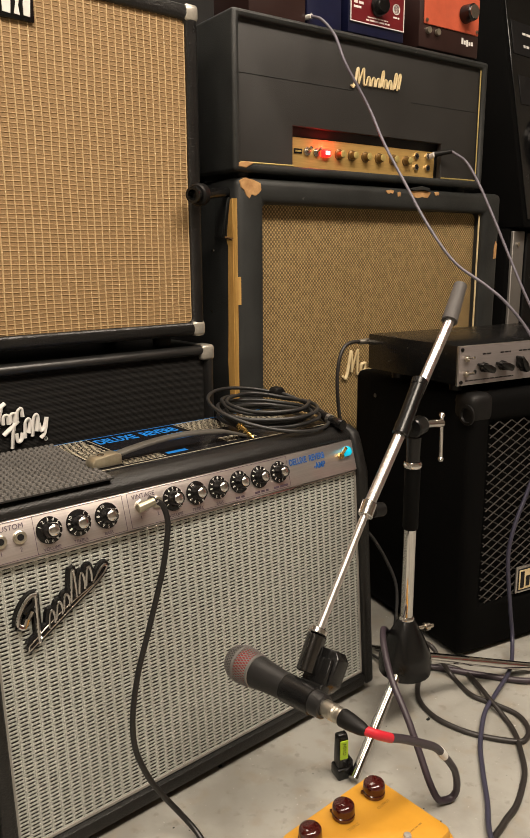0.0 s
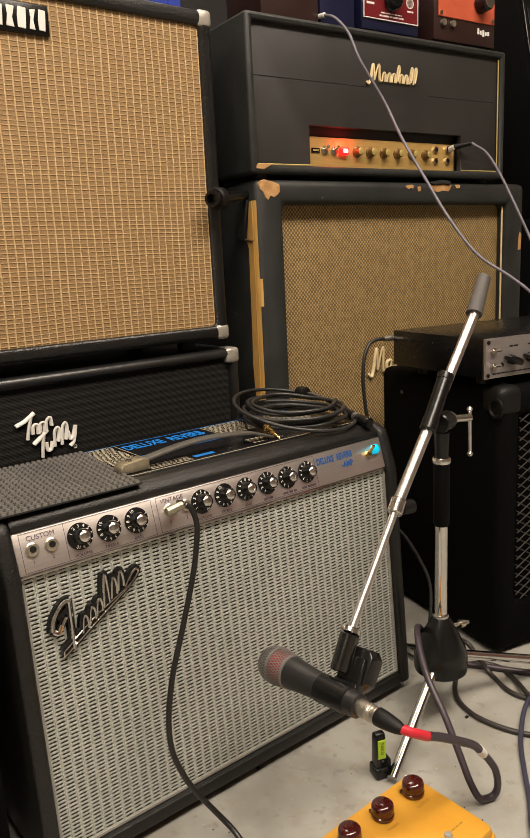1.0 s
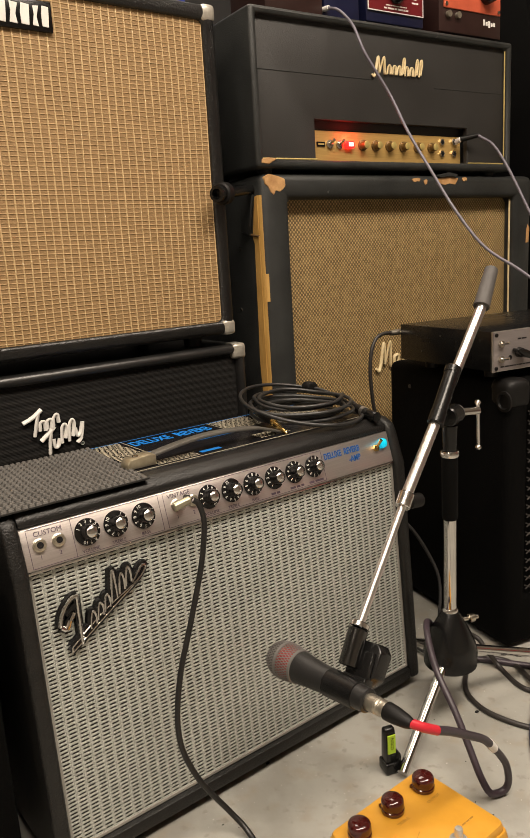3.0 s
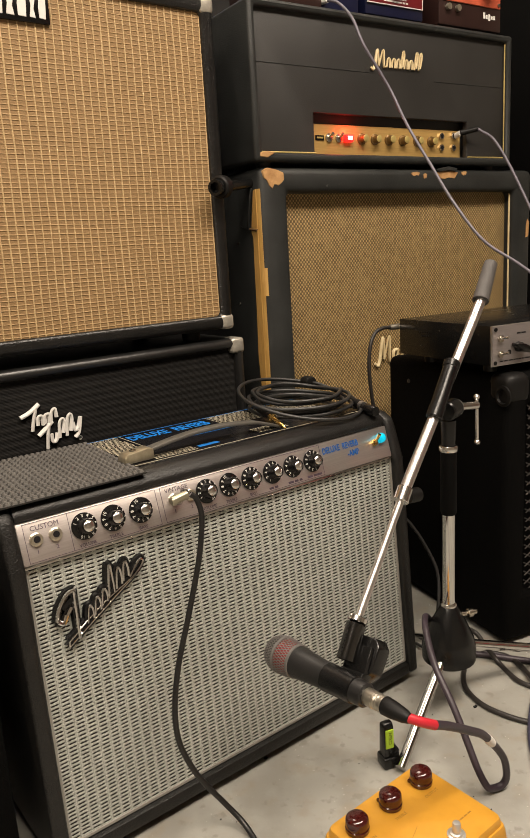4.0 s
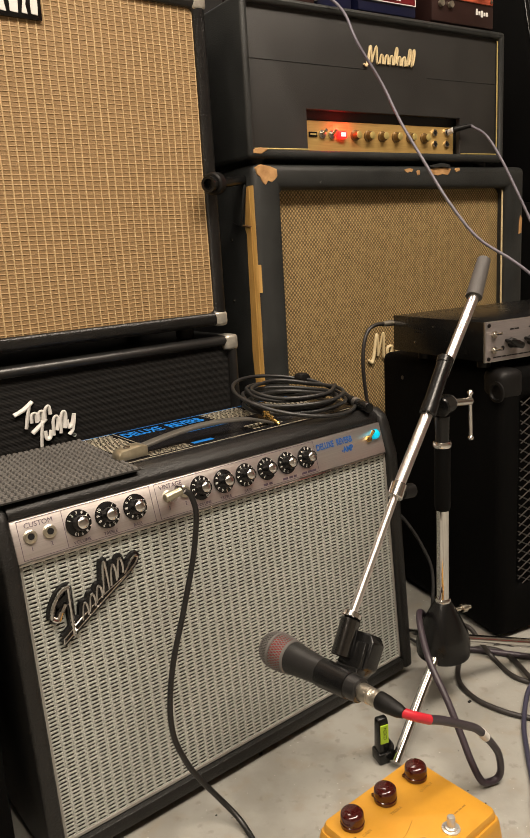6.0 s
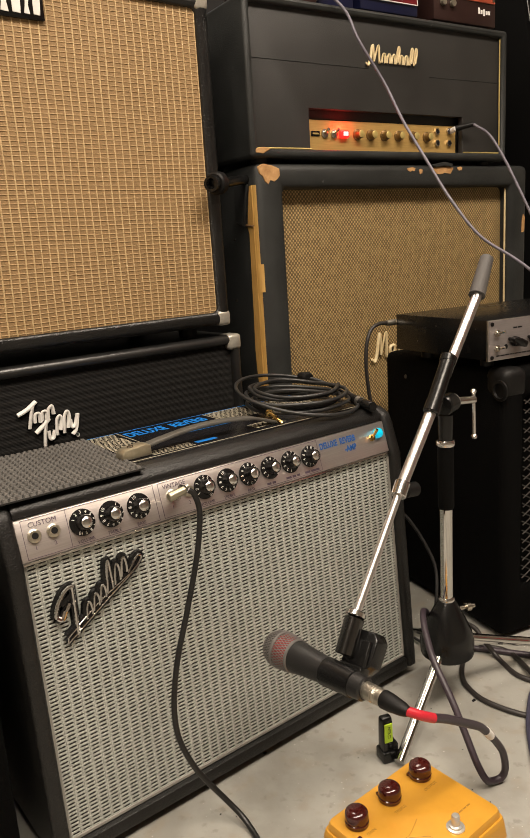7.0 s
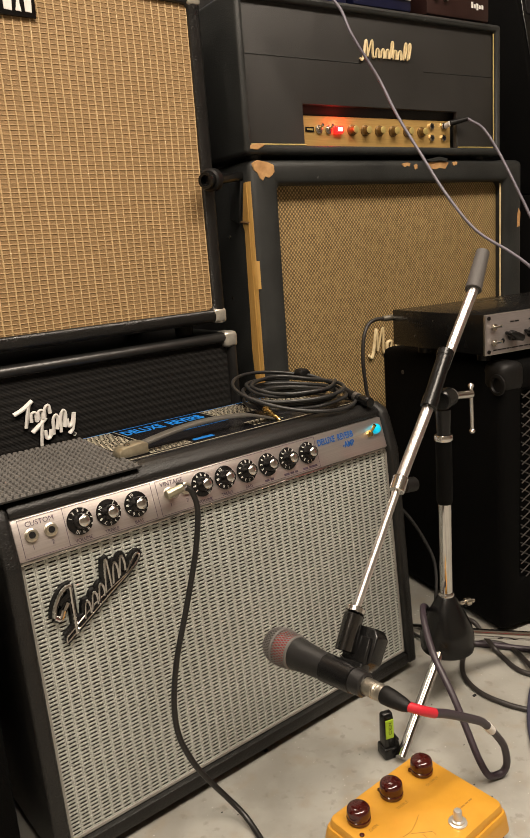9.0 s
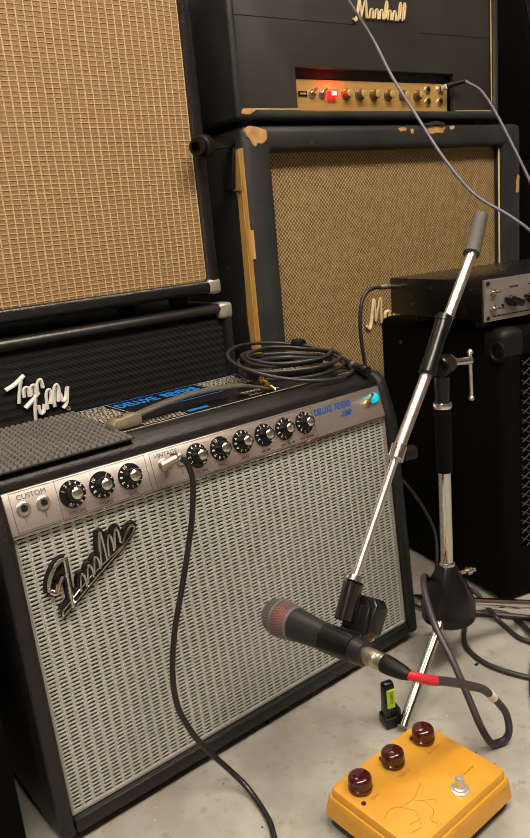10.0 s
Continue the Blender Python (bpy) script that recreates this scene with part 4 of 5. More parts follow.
for u in (0.1805, 0.2150, 0.2520, 0.2897, 0.3300, 0.3700):
    k = part("knob", gold_knob, None, HEAD, "tarnished gold knob with bright cap", pose(u, -0.006, 0.0505, 90))
    part("cap", knob_top, None, k)
for u, z in ((0.4005, 0.0625), (0.4005, 0.0395), (0.4360, 0.0400), (0.4360, 0.0645)):
    j = part("jack_socket", lathe([(0.0072, 0), (0.0072, 0.004), (0.0045, 0.0045), (0.004, 0.001)], seg=6), M_NICKEL, HEAD, "nickel jack socket", pose(u, -0.006, z, 90))
    part("hole", lathe([(0.0038, 0), (0.0038, 0.0046)], seg=12), M_BLACKINK, j)
for u in (0.0985, 0.1225):
    s = part("toggle_switch", lathe([(0.008, 0), (0.008, 0.003), (0.005, 0.004)], seg=16), M_NICKEL, HEAD, "metal toggle switch", pose(u, -0.006, 0.0505, 90))
    part("lever", rod((0, 0, 0.002), (0, 0.006, 0.016), 0.002, 0.003, 10), M_NICKEL, s)
part("plaque", box(0.0670, 0.0870, -0.008, -0.006, 0.0455, 0.0545, 0.0005, 1), M_PLASTIC, HEAD)
bars("legend", [(0.070, 0.085, 0.0485, 0.003)], pose(0, -0.0081, 0), M_GOLDTRIM, HEAD, 6)
pilot_lamp = part("pilot_lamp", box(0.1335, 0.1545, -0.016, -0.006, 0.0430, 0.0570, 0.003, 3), M_REDLAMP, HEAD, "glowing red pilot lamp")
part("hot_core", box(0.1385, 0.1500, -0.0172, -0.0158, 0.0465, 0.0540, 0.0006, 2), M_LAMPCORE, pilot_lamp, "white-hot middle of the lamp")
pilot = bpy.data.lights.new("pilot_glow", "POINT")
pilot.energy, pilot.color, pilot.shadow_soft_size = 0.10, (1.0, 0.02, 0.015), 0.005
pl = new("pilot_glow", pilot)
pl.parent = HEAD
pl.matrix_basis = pose(0.1440, -0.0190, 0.0640)
part("seam", rod((-0.068, -0.0222, 0.170), (0.202, -0.0222, 0.170), 0.0008, seg=6), M_TOLEX_OLD, HEAD)
part("seam", rod((0.365, -0.0222, 0.165), (0.574, -0.0222, 0.166), 0.0007, seg=6), M_TOLEX_OLD, HEAD)
part("corner_wear", prism([(-0.078, 0.0100), (-0.062, 0.0080), (-0.050, 0.0140), (-0.044, 0.0180), (-0.062, 0.0195), (-0.076, 0.0170)], "y", -0.0352, -0.02, 0.001, 1), M_TORN, HEAD, "worn bare corner")


# ---- boxes standing on the amplifier head ----
def desk_box(name, label, u0, u1, zt, body, face=None, f=None, du=0.0, dz=0.0):
    t = thing(name, K @ pose(du, 0, 1.127), label, "effects unit", "effects units on the amplifier head")
    part("case", box(u0, u1, 0.0, 0.12, 0.002 + dz, zt + dz, 0.004), body, t)
    for u in (u0 + 0.014, u1 - 0.014):
        for y in (0.015, 0.105):
            part("foot", rod((u, y, 0.0), (u, y, 0.004 + dz), 0.008, 0.009, 12), M_RUBBER, t)
    if face:
        part("face_plate", box(f[0], f[1], -0.003, 0.0, f[2], f[3], 0.001, 1), face, t)
    return t


desk_box("effects_unit", "dark brown metal effects unit standing on the head", -0.03, 0.100, 0.14, M_BROWNBOX)
desk_box("effects_unit", "navy blue metal effects unit standing on the head", 0.103, 0.188, 0.15, M_BLUEBOX)
b3 = desk_box("effects_unit", "maroon effects unit with black knob and white print", 0.192, 0.345, 0.15, M_BLUEBOX, M_MAROON, (0.196, 0.340, 0.033, 0.156), 0.013, 0.010)
part("plate_edge", hollow_board(0.195, 0.341, 0.032, 0.157, 0.1965, 0.3395, 0.0335, 0.1555, -0.0036, -0.001), M_WHITE, b3)
part("knob", rod((0.266, -0.003, 0.067), (0.266, -0.024, 0.067), 0.019, 0.016, 20, bevel=0.002), M_PLASTIC, b3)
bars("legend", [(0.236, 0.300, 0.038, 0.003), (0.240, 0.296, 0.044, 0.002), (0.203, 0.225, 0.057, 0.004), (0.203, 0.228, 0.065, 0.005), (0.203, 0.236, 0.089, 0.010)], pose(0, -0.0031, 0), M_WHITE, b3, 8)
part("dial_ring", lathe([(0.010, 0), (0.010, 0.001), (0.0085, 0.001), (0.0085, 0)], (0.318, -0.003, 0.071), (0, -1, 0), 20), M_WHITE, b3)
bars("legend", [(0.310, 0.327, 0.054, 0.003)], pose(0, -0.0031, 0), M_WHITE, b3, 9)
b4 = desk_box("effects_unit", "dark effects unit with salmon plate and large knob", 0.400, 0.590, 0.15, M_BROWNBOX, M_ORANGE, (0.411, 0.585, 0.060, 0.158), 0.003, 0.012)
part("knob", rod((0.536, -0.003, 0.096), (0.536, -0.030, 0.096), 0.019, 0.017, 24, bevel=0.002), M_PLASTIC, b4)
part("cap", rod((0.536, -0.030, 0.096), (0.536, -0.032, 0.096), 0.014, seg=20), M_CHROME, b4)
for u in (0.424, 0.452):
    part("jack_socket", rod((u, -0.001, 0.048), (u, -0.008, 0.048), 0.0065, seg=16), M_PALENUT, b4)
for u, z in ((0.418, 0.067), (0.578, 0.067), (0.578, 0.150)):
    part("screw", rod((u, -0.003, z), (u, -0.005, z), 0.004, seg=10), M_NICKEL, b4)
strokes("pen_marks", [[(0.440, 0.120), (0.446, 0.142), (0.452, 0.122), (0.458, 0.144), (0.470, 0.124)]], 0.0006, pose(0, -0.0032, 0), M_BLACKINK, b4)
for i, h in enumerate((0.012, 0.008, 0.010, 0.007, 0.008)):
    part("wordmark_block", box(0.533 + i * 0.008, 0.5388 + i * 0.008, -0.0006, 0.0001, 0.038 if i != 2 else 0.035, 0.038 + h), M_WHITE, b4)

# ---- details of the black stage cabinet ----


def lattice(x0, x1, z0, z1, pitch, slope, r, y):
    bm = bmesh.new()
    for s in (1, -1):
        c = z0 - abs(slope) * (x1 - x0) if s > 0 else z0
        end = z1 if s > 0 else z1 + abs(slope) * (x1 - x0)
        while c < end:
            pts = []
            for x in (x0, x1):
                pts.append((x, c + s * slope * (x - x0)))
            (xa, za), (xb, zb) = pts
            m = s * slope
            if za < z0:
                xa, za = xa + (z0 - za) / m, z0
            if za > z1:
                xa, za = xa + (z1 - za) / m, z1
            if zb > z1:
                xb, zb = xb + (z1 - zb) / m, z1
            if zb < z0:
                xb, zb = xb + (z0 - zb) / m, z0
            if xb - xa > 0.002:
                rod((xa, y - 0.0012 * s, za), (xb, y - 0.0012 * s, zb), r, seg=5, bm=bm)
            c += pitch
    return bm


M_GRATE = material("black_painted_steel", (0.06, 0.054, 0.050), 0.4, 0.3, wear=(0.16, 0.14, 0.12), wear_amount=0.66, scale=30)
part("metal_grille", lattice(0.048, 0.514, 0.098, 0.432, 0.0165, 0.58, 0.0011, 0.006), M_GRATE, STAGE, "black expanded metal grille")
for x0, x1 in ((-0.0015, 0.050), (0.510, 0.5615)):
    for z0, z1 in ((0.434, 0.4855),):
        part("corner_protector", box(x0, x1, -0.0025, 0.050, z0, z1, 0.015, 3), M_RUBBER, STAGE, "rounded black plastic corner")
part("recess_ring", lathe([(0.0175, 0), (0.0175, 0.003), (0.013, 0.004), (0.0115, 0.0005)], (-0.0010, 0.009, 0.450), (-1, 0, 0), 24), M_RUBBER, STAGE, "round recess in the corner")
b = part("badge", box(0.1300, 0.2290, 0.0000, 0.0040, 0.1010, 0.1530, 0.0018, 2), M_STEEL, STAGE, "pale metal badge with dark shapes")
part("badge_field", box(0.1340, 0.2250, -0.0006, 0.0000, 0.1050, 0.1490, 0.0002, 1), M_PLASTIC, b)
part("badge_face", box(0.1370, 0.2220, -0.0010, -0.0006, 0.1080, 0.1460, 0.0001, 1), M_CREAM, b)
bm = bmesh.new()
for x, z0, z1 in ((0.140, 0.111, 0.143), (0.154, 0.113, 0.133), (0.170, 0.113, 0.131), (0.186, 0.113, 0.133), (0.202, 0.111, 0.131)):
    box(x, x + 0.009, -0.0016, -0.0010, z0, z1, bm=bm)
part("wordmark", bm, M_BLACKINK, b)
for u, z in ((0.27, 0.44),):
    part("screw", rod((-0.0005, u, z), (-0.002, u, z), 0.004, seg=10), M_GRATE, STAGE)

# ---- details of the preamplifier ----
part("face", box(0.0005, 0.4395, -0.0048, -0.004, 0.0062, 0.0698), M_PREPANEL, PRE, "grey anodised face")
for x, tilt in ((0.0550, -22), (0.0985, -18), (0.1415, -55)):
    k = part("knob", rod((0, 0, 0), (0, 0, 0.010), 0.0085, 0.0075, 20, bevel=0.001), M_PLASTIC, PRE, "black pointer knob", pose(x, -0.005, 0.033, 90, 0, 0) @ pose(0, 0, 0, 0, 0, tilt))
    part("pointer", prism([(-0.0165, 0.0022), (0.0, 0.0062), (0.014, 0.0052), (0.016, 0.0), (0.014, -0.0052), (0.0, -0.0062), (-0.0165, -0.0022)], "z", 0.001, 0.017, 0.0018, 2), M_PLASTIC, k)
for z in (0.025, 0.050):
    s = part("toggle_switch", rod((0.016, -0.005, z), (0.016, -0.009, z), 0.006, seg=6), M_NICKEL, PRE, "metal toggle switch")
    part("lever", rod((0.016, -0.008, z), (0.020, -0.020, z + 0.003), 0.0016, 0.0026, 10), M_CHROME, s)
part("led_hole", rod((0.037, -0.0047, 0.026), (0.037, -0.0052, 0.026), 0.004, seg=14), M_BLACKINK, PRE)
for x, z in ((0.006, 0.011), (0.006, 0.0650), (0.434, 0.011), (0.434, 0.0650)):
    part("screw", rod((x, -0.0045, z), (x, -0.0065, z), 0.0032, seg=12), M_PLASTIC, PRE)
for row in [(0.016, 0.13, 0.0115, 0.0022), (0.03, 0.04, 0.049, 0.002), (0.053, 0.075, 0.054, 0.0024), (0.095, 0.12, 0.054, 0.0024), (0.14, 0.168, 0.054, 0.0024), (0.18, 0.3, 0.054, 0.0024)]:
    bars("legend", [row], pose(0, -0.0049, 0), M_BLACKINK, PRE, 12, 0.0002)
for i, y in enumerate((0.025, 0.07, 0.12, 0.17)):
    part("screw", rod((0.0005, y, 0.056 - 0.03 * (i % 2)), (-0.001, y, 0.056 - 0.03 * (i % 2)), 0.0016, seg=10), M_NICKEL, PRE)
for i in range(9):
    part("vent_hole", rod((0.0005, 0.150 + 0.006 * (i % 5), 0.050 - 0.006 * (i // 5)), (-0.0004, 0.150 + 0.006 * (i % 5), 0.050 - 0.006 * (i // 5)), 0.0015, seg=8), M_BLACKINK, PRE)
jp = part("jack_plug", rod((0.012, 0.241, 0.056), (-0.016, 0.241, 0.0555), 0.0058, 0.0052, 14), M_XLR, PRE, "nickel right-angle jack plug")
part("stem", rod((0.006, 0.231, 0.056), (0.006, 0.238, 0.056), 0.004, seg=12), M_XLR, jp)

# ---- details of the microphone stand ----
part("clutch_ring", lathe([(0.0125, 0.406), (0.0135, 0.408), (0.0135, 0.4125), (0.012, 0.415)]), M_CHROME, STAND)
part("neck", rod((0, 0, 0.41), (0, 0, 0.452), 0.0095, 0.011), M_PLASTIC, STAND)
part("boom_sleeve", rod((0.018, 0.008, 0.530), (-0.040, -0.008, 0.466), 0.0108, seg=20, bevel=0.001), M_PLASTIC, STAND, "black boom sleeve")
part("sleeve_ring", rod((-0.030, -0.006, 0.478), (-0.043, -0.009, 0.4635), 0.0118, seg=20, bevel=0.001), M_PLASTIC, STAND)
part("sleeve_ring", rod((0.020, 0.009, 0.533), (0.013, 0.007, 0.5245), 0.0118, seg=20, bevel=0.001), M_PLASTIC, STAND)
part("pivot_washer", rod((-0.012, -0.006, 0.467), (0.014, 0.0, 0.468), 0.0145, seg=24, bevel=0.002), M_PLASTIC, STAND)
part("pivot_disc", rod((0.012, -0.001, 0.468), (0.018, 0.0, 0.468), 0.0125, seg=24, bevel=0.001), M_GRIP, STAND)
t = part("tee_handle", rod((0.016, 0, 0.4680), (0.066, 0.0, 0.4625), 0.0060, seg=16, bevel=0.001), M_CHROME, STAND, "chrome tee handle")
part("tee_bar", rod((0.065, 0, 0.474), (0.067, 0, 0.408), 0.0027, seg=12), M_CHROME, t)
for p in ((0.065, 0, 0.475), (0.067, 0, 0.406)):
    part("tee_knob", lathe([(0.001, -0.0045), (0.0035, -0.003), (0.0048, 0), (0.0035, 0.003), (0.001, 0.0045)], p), M_CHROME, t)
part("boom_collar", rod((-0.125, -0.029, 0.388), (-0.139, -0.033, 0.373), 0.0105, seg=20, bevel=0.001), M_CHROME, STAND)
kb = part("lock_knob", rod((-0.125, -0.030, 0.376), (-0.100, -0.030, 0.373), 0.0100, seg=12, bevel=0.002), M_RUBBER, STAND, "black lock knob")
part("stem", rod((-0.131, -0.030, 0.378), (-0.122, -0.030, 0.376), 0.004, seg=10), M_CHROME, STAND)
part("hub_screw", rod((0.012, -0.012, 0.148), (0.040, -0.020, 0.146), 0.0035, 0.0035, 12), M_NICKEL, STAND, "nickel thumb screw")
part("hub_screw", rod((0.024, -0.016, 0.147), (0.033, -0.0185, 0.1465), 0.0065, seg=14, bevel=0.001), M_NICKEL, STAND)
part("pole_ring", lathe([(0.0105, 0.160), (0.012, 0.162), (0.012, 0.166), (0.0105, 0.168)]), M_CHROME, STAND)
part("mic_thread", rod((-0.252, -0.0635, 0.262), (-0.257, -0.065, 0.257), 0.0128, seg=20, bevel=0.001), M_CHROME, STAND)


# ---- microphone in its clip, with lead ----
MIC0, MIC1 = Vector((0.2930, -0.0530, 0.2035)), Vector((0.3045, -0.2120, 0.2085))
AX = (MIC1 - MIC0).normalized()


def microphone():
    mic = thing("microphone", pose(0, 0, 0), "charcoal handheld microphone with grey and red grille, held in a clip", "microphone")

    def turned(name, prof, mat, parent, label="", seg=32):
        return part(name, lathe([(r * 0.85, h * 0.885) for r, h in prof], MIC0, AX, seg), mat, parent, label)

    body = turned("body", [(0.0235, 0.052), (0.0240, 0.055), (0.0215, 0.075), (0.0185, 0.115), (0.0170, 0.165), (0.0165, 0.178), (0.014, 0.180)], M_MICGREY, mic, "charcoal tapered body")
    turned("inner_foam", [(0.003, 0.0018), (0.016, 0.0035), (0.0245, 0.015), (0.0255, 0.030), (0.0225, 0.052)], M_REDFOAM, mic, "red foam behind the mesh")
    turned("front_foam", [(0.003, 0.0010), (0.0165, 0.0028), (0.0250, 0.0148), (0.0260, 0.0245)], M_MESHGREY, mic, "grey foam behind the front mesh")
    # woven wire of the head
    prof = [(0.004, 0.0), (0.012, 0.0008), (0.0205, 0.0055), (0.0262, 0.0165), (0.0272, 0.027), (0.0262, 0.041), (0.0243, 0.053)]
    q = AX.to_track_quat("Z", "Y").to_matrix().to_4x4()
    m = Matrix.Translation(MIC0) @ q
    wires = bmesh.new()
    sm = spline([(r * 0.85, 0, h * 0.885) for r, h in prof], 4)
    for s in (1, -1):
        for k in range(40):
            a0 = 2 * math.pi * k / 40
            tube([m @ Vector((p.x * math.cos(a0 + s * i * 0.055), p.x * math.sin(a0 + s * i * 0.055), p.z)) for i, p in enumerate(sm)], 0.00056, 4, 1, wires, False)
    part("mesh_head", wires, M_MESH, mic, "woven grey wire mesh")
    turned("head_ring", [(0.0262, 0.0245), (0.0280, 0.0250), (0.0280, 0.0285), (0.0262, 0.0290)], M_MESH, mic)
    turned("head_collar", [(0.0238, 0.0505), (0.0252, 0.0515), (0.0252, 0.0550), (0.0238, 0.0560)], M_MESH, mic)
    return mic


M_MESHGREY = material("grey_foam", (0.085, 0.08, 0.075), 0.8, scale=60)
M_REDFOAM = material("red_foam", (0.36, 0.02, 0.02), 0.8, scale=60)
microphone()


def mic_clip():
    c = thing("microphone_clip", pose(0.0055, -0.0070, -0.0015), "black plastic microphone clip on the boom's end", "microphone clip")
    a = MIC0 + AX * 0.098 - Vector((0.0055, -0.0070, -0.0015))
    q = AX.to_track_quat("Z", "X").to_matrix().to_4x4()
    sleeve = lathe([(0.0146, 0.0), (0.0176, 0.001), (0.0164, 0.044), (0.0136, 0.045)], a, AX, 10)
    part("sleeve", sleeve, M_PLASTIC, c)
    k0, k1 = Vector((0.342, -0.147, 0.261)), Vector((0.3165, -0.153, 0.2235))
    kn = part("knuckle", rod(k0, k1, 0.0122, 0.0122, 20, bevel=0.0015), M_GUNMETAL, c, "dark metal threaded knuckle")
    part("slot", box(-0.0025, 0.0025, -0.0128, -0.006, -0.010, 0.006, 0.002, 2), M_BLACKINK, kn, "", Matrix.Translation((k0 + k1) / 2) @ (k0 - k1).to_track_quat("Z", "Y").to_matrix().to_4x4())
    along = (k0 - k1).normalized()
    cross = along.cross(AX).normalized()
    back = cross.cross(along)
    turn = Matrix((along, back, cross)).transposed().to_4x4()
    part("arm", prism([(-0.034, -0.012), (-0.022, -0.019), (0.014, -0.019), (0.019, -0.013), (0.019, 0.012), (0.010, 0.020), (-0.020, 0.018), (-0.034, 0.006)], "z", -0.012, 0.012, 0.002, 2), M_PLASTIC, c, "", Matrix.Translation((0.346, -0.163, 0.225)) @ turn)
    for i in range(4):
        part("rib", box(0.004 + i * 0.0042, 0.0062 + i * 0.0042, -0.021, -0.008, -0.0125, -0.0105, 0.0005, 1), M_PLASTIC, c, "", Matrix.Translation((0.346, -0.163, 0.225)) @ turn)
    part("arm_plate", box(-0.018, 0.022, -0.014, 0.020, -0.006, 0.006, 0.002, 2), M_PLASTIC, c, "", Matrix.Translation((0.327, -0.160, 0.220)) @ turn)
    part("hinge", box(-0.020, 0.004, -0.016, 0.018, -0.008, 0.010, 0.002, 2), M_PLASTIC, c, "", Matrix.Translation((0.318, -0.165, 0.212)) @ turn)
    part("hinge_pin", rod(Vector((0.352, -0.172, 0.232)), Vector((0.352, -0.172, 0.232)) + cross * 0.008, 0.004, seg=12), M_NICKEL, c)


M_GUNMETAL = material("gunmetal", (0.10, 0.098, 0.095), 0.18, 0.95)
mic_clip()


def plug(parent, p0, p1, prof, mat, label="", seg=20, name="connector"):
    p0, p1 = Vector(p0), Vector(p1)
    L = (p1 - p0).length
    return part(name, lathe([(r, h * L) for r, h in prof], p0, p1 - p0, seg), mat, parent, label)


def mic_lead():
    t = thing("microphone_cable", pose(0, 0, 0), "violet-black microphone cable with red sleeve and nickel connector", "cable")
    e = MIC0 + AX * 0.1585
    c0 = e
    plug(t, c0, Vector((0.3053, -0.2379, 0.2097)), [(0.0095, 0), (0.0100, 0.05), (0.0100, 0.5), (0.0092, 0.53), (0.0100, 0.6), (0.0092, 0.68), (0.0100, 0.74), (0.0092, 0.82), (0.0098, 0.9), (0.0095, 1)], M_XLR, "nickel connector shell")
    plug(t, (0.3053, -0.2369, 0.2097), (0.3087, -0.2705, 0.2083), [(0.0095, 0), (0.0105, 0.05), (0.0100, 0.35), (0.0078, 0.8), (0.0055, 1)], M_RUBBER, "black rubber boot", name="boot")
    part("sleeve", tube([(0.3083, -0.2670, 0.2085), (0.3203, -0.2770, 0.2023), (0.3369, -0.2815, 0.1928)], 0.0054, 14, 5), M_RED, t, "red heat-shrink sleeve")
    part("lead", tube([(0.3359, -0.2810, 0.1933), (0.3594, -0.2780, 0.1793), (0.3825, -0.2760, 0.1642), (0.4075, -0.2740, 0.1471), (0.4326, -0.2710, 0.1291), (0.4516, -0.2680, 0.1110)], 0.0050, 14, 6), M_CABLE_VIOLET, t)
    part("tape_band", tube([(0.4486, -0.2680, 0.1140), (0.4556, -0.2670, 0.1059), (0.4611, -0.2661, 0.0994)], 0.0056, 14, 4), M_WHITE, t, "white tape band")
    part("lead", tube([(0.4606, -0.2661, 0.0999), (0.4756, -0.2641, 0.0828), (0.4937, -0.2622, 0.0567), (0.5067, -0.2574, 0.0245), (0.5049, -0.2537, 0.0090), (0.4928, -0.2488, 0.0065), (0.4818, -0.2458, 0.0130), (0.4773, -0.2344, 0.0344), (0.4822, -0.2141, 0.0614), (0.4899, -0.1858, 0.0954), (0.5036, -0.1453, 0.1283), (0.5243, -0.1150, 0.1463), (0.5481, -0.0888, 0.1552), (0.5810, -0.0626, 0.1460), (0.6109, -0.0466, 0.1178), (0.6379, -0.0370, 0.0575), (0.6623, -0.0281, 0.0120), (0.7017, 0.0018, 0.0050)], 0.0047, 12, 6), M_CABLE_VIOLET, t)


mic_lead()


def floor_cable(name, label, pts, r, mat):
    t = thing(name, pose(0, 0, 0), label, "cable")
    part("lead", tube(pts, r, 10, 8), mat, t)
    return t


floor_cable("floor_cable", "dark cable lying in loops on the concrete floor", [(0.6606, 0.0005, 0.0874), (0.7431, -0.0245, 0.0444), (0.7414, -0.0547, 0.0295), (0.7473, -0.0782, 0.0040), (0.7252, -0.1310, 0.0040), (0.7320, -0.1717, 0.0040), (0.7347, -0.2105, 0.0040), (0.7172, -0.2385, 0.0040), (0.6933, -0.2496, 0.0040), (0.6752, -0.2437, 0.0040), (0.6464, -0.2021, 0.0040), (0.6337, -0.1644, 0.0040), (0.6320, -0.1266, 0.0040), (0.6473, -0.0878, 0.0040), (0.6758, -0.0608, 0.0040), (0.7155, -0.0397, 0.0040), (0.7466, -0.0405, 0.0040), (0.7658, -0.0543, 0.0040), (0.7725, -0.0910, 0.0040), (0.7269, -0.1647, 0.0120), (0.7125, -0.2017, 0.0040), (0.6930, -0.2297, 0.0040), (0.6713, -0.2507, 0.0040), (0.6288, -0.2848, 0.0050), (0.5960, -0.3010, 0.0050), (0.5571, -0.3152, 0.0050), (0.5181, -0.3214, 0.0050), (0.4672, -0.3376, 0.0050), (0.4081, -0.4078, 0.0050)], 0.0041, M_CABLE_BROWN)
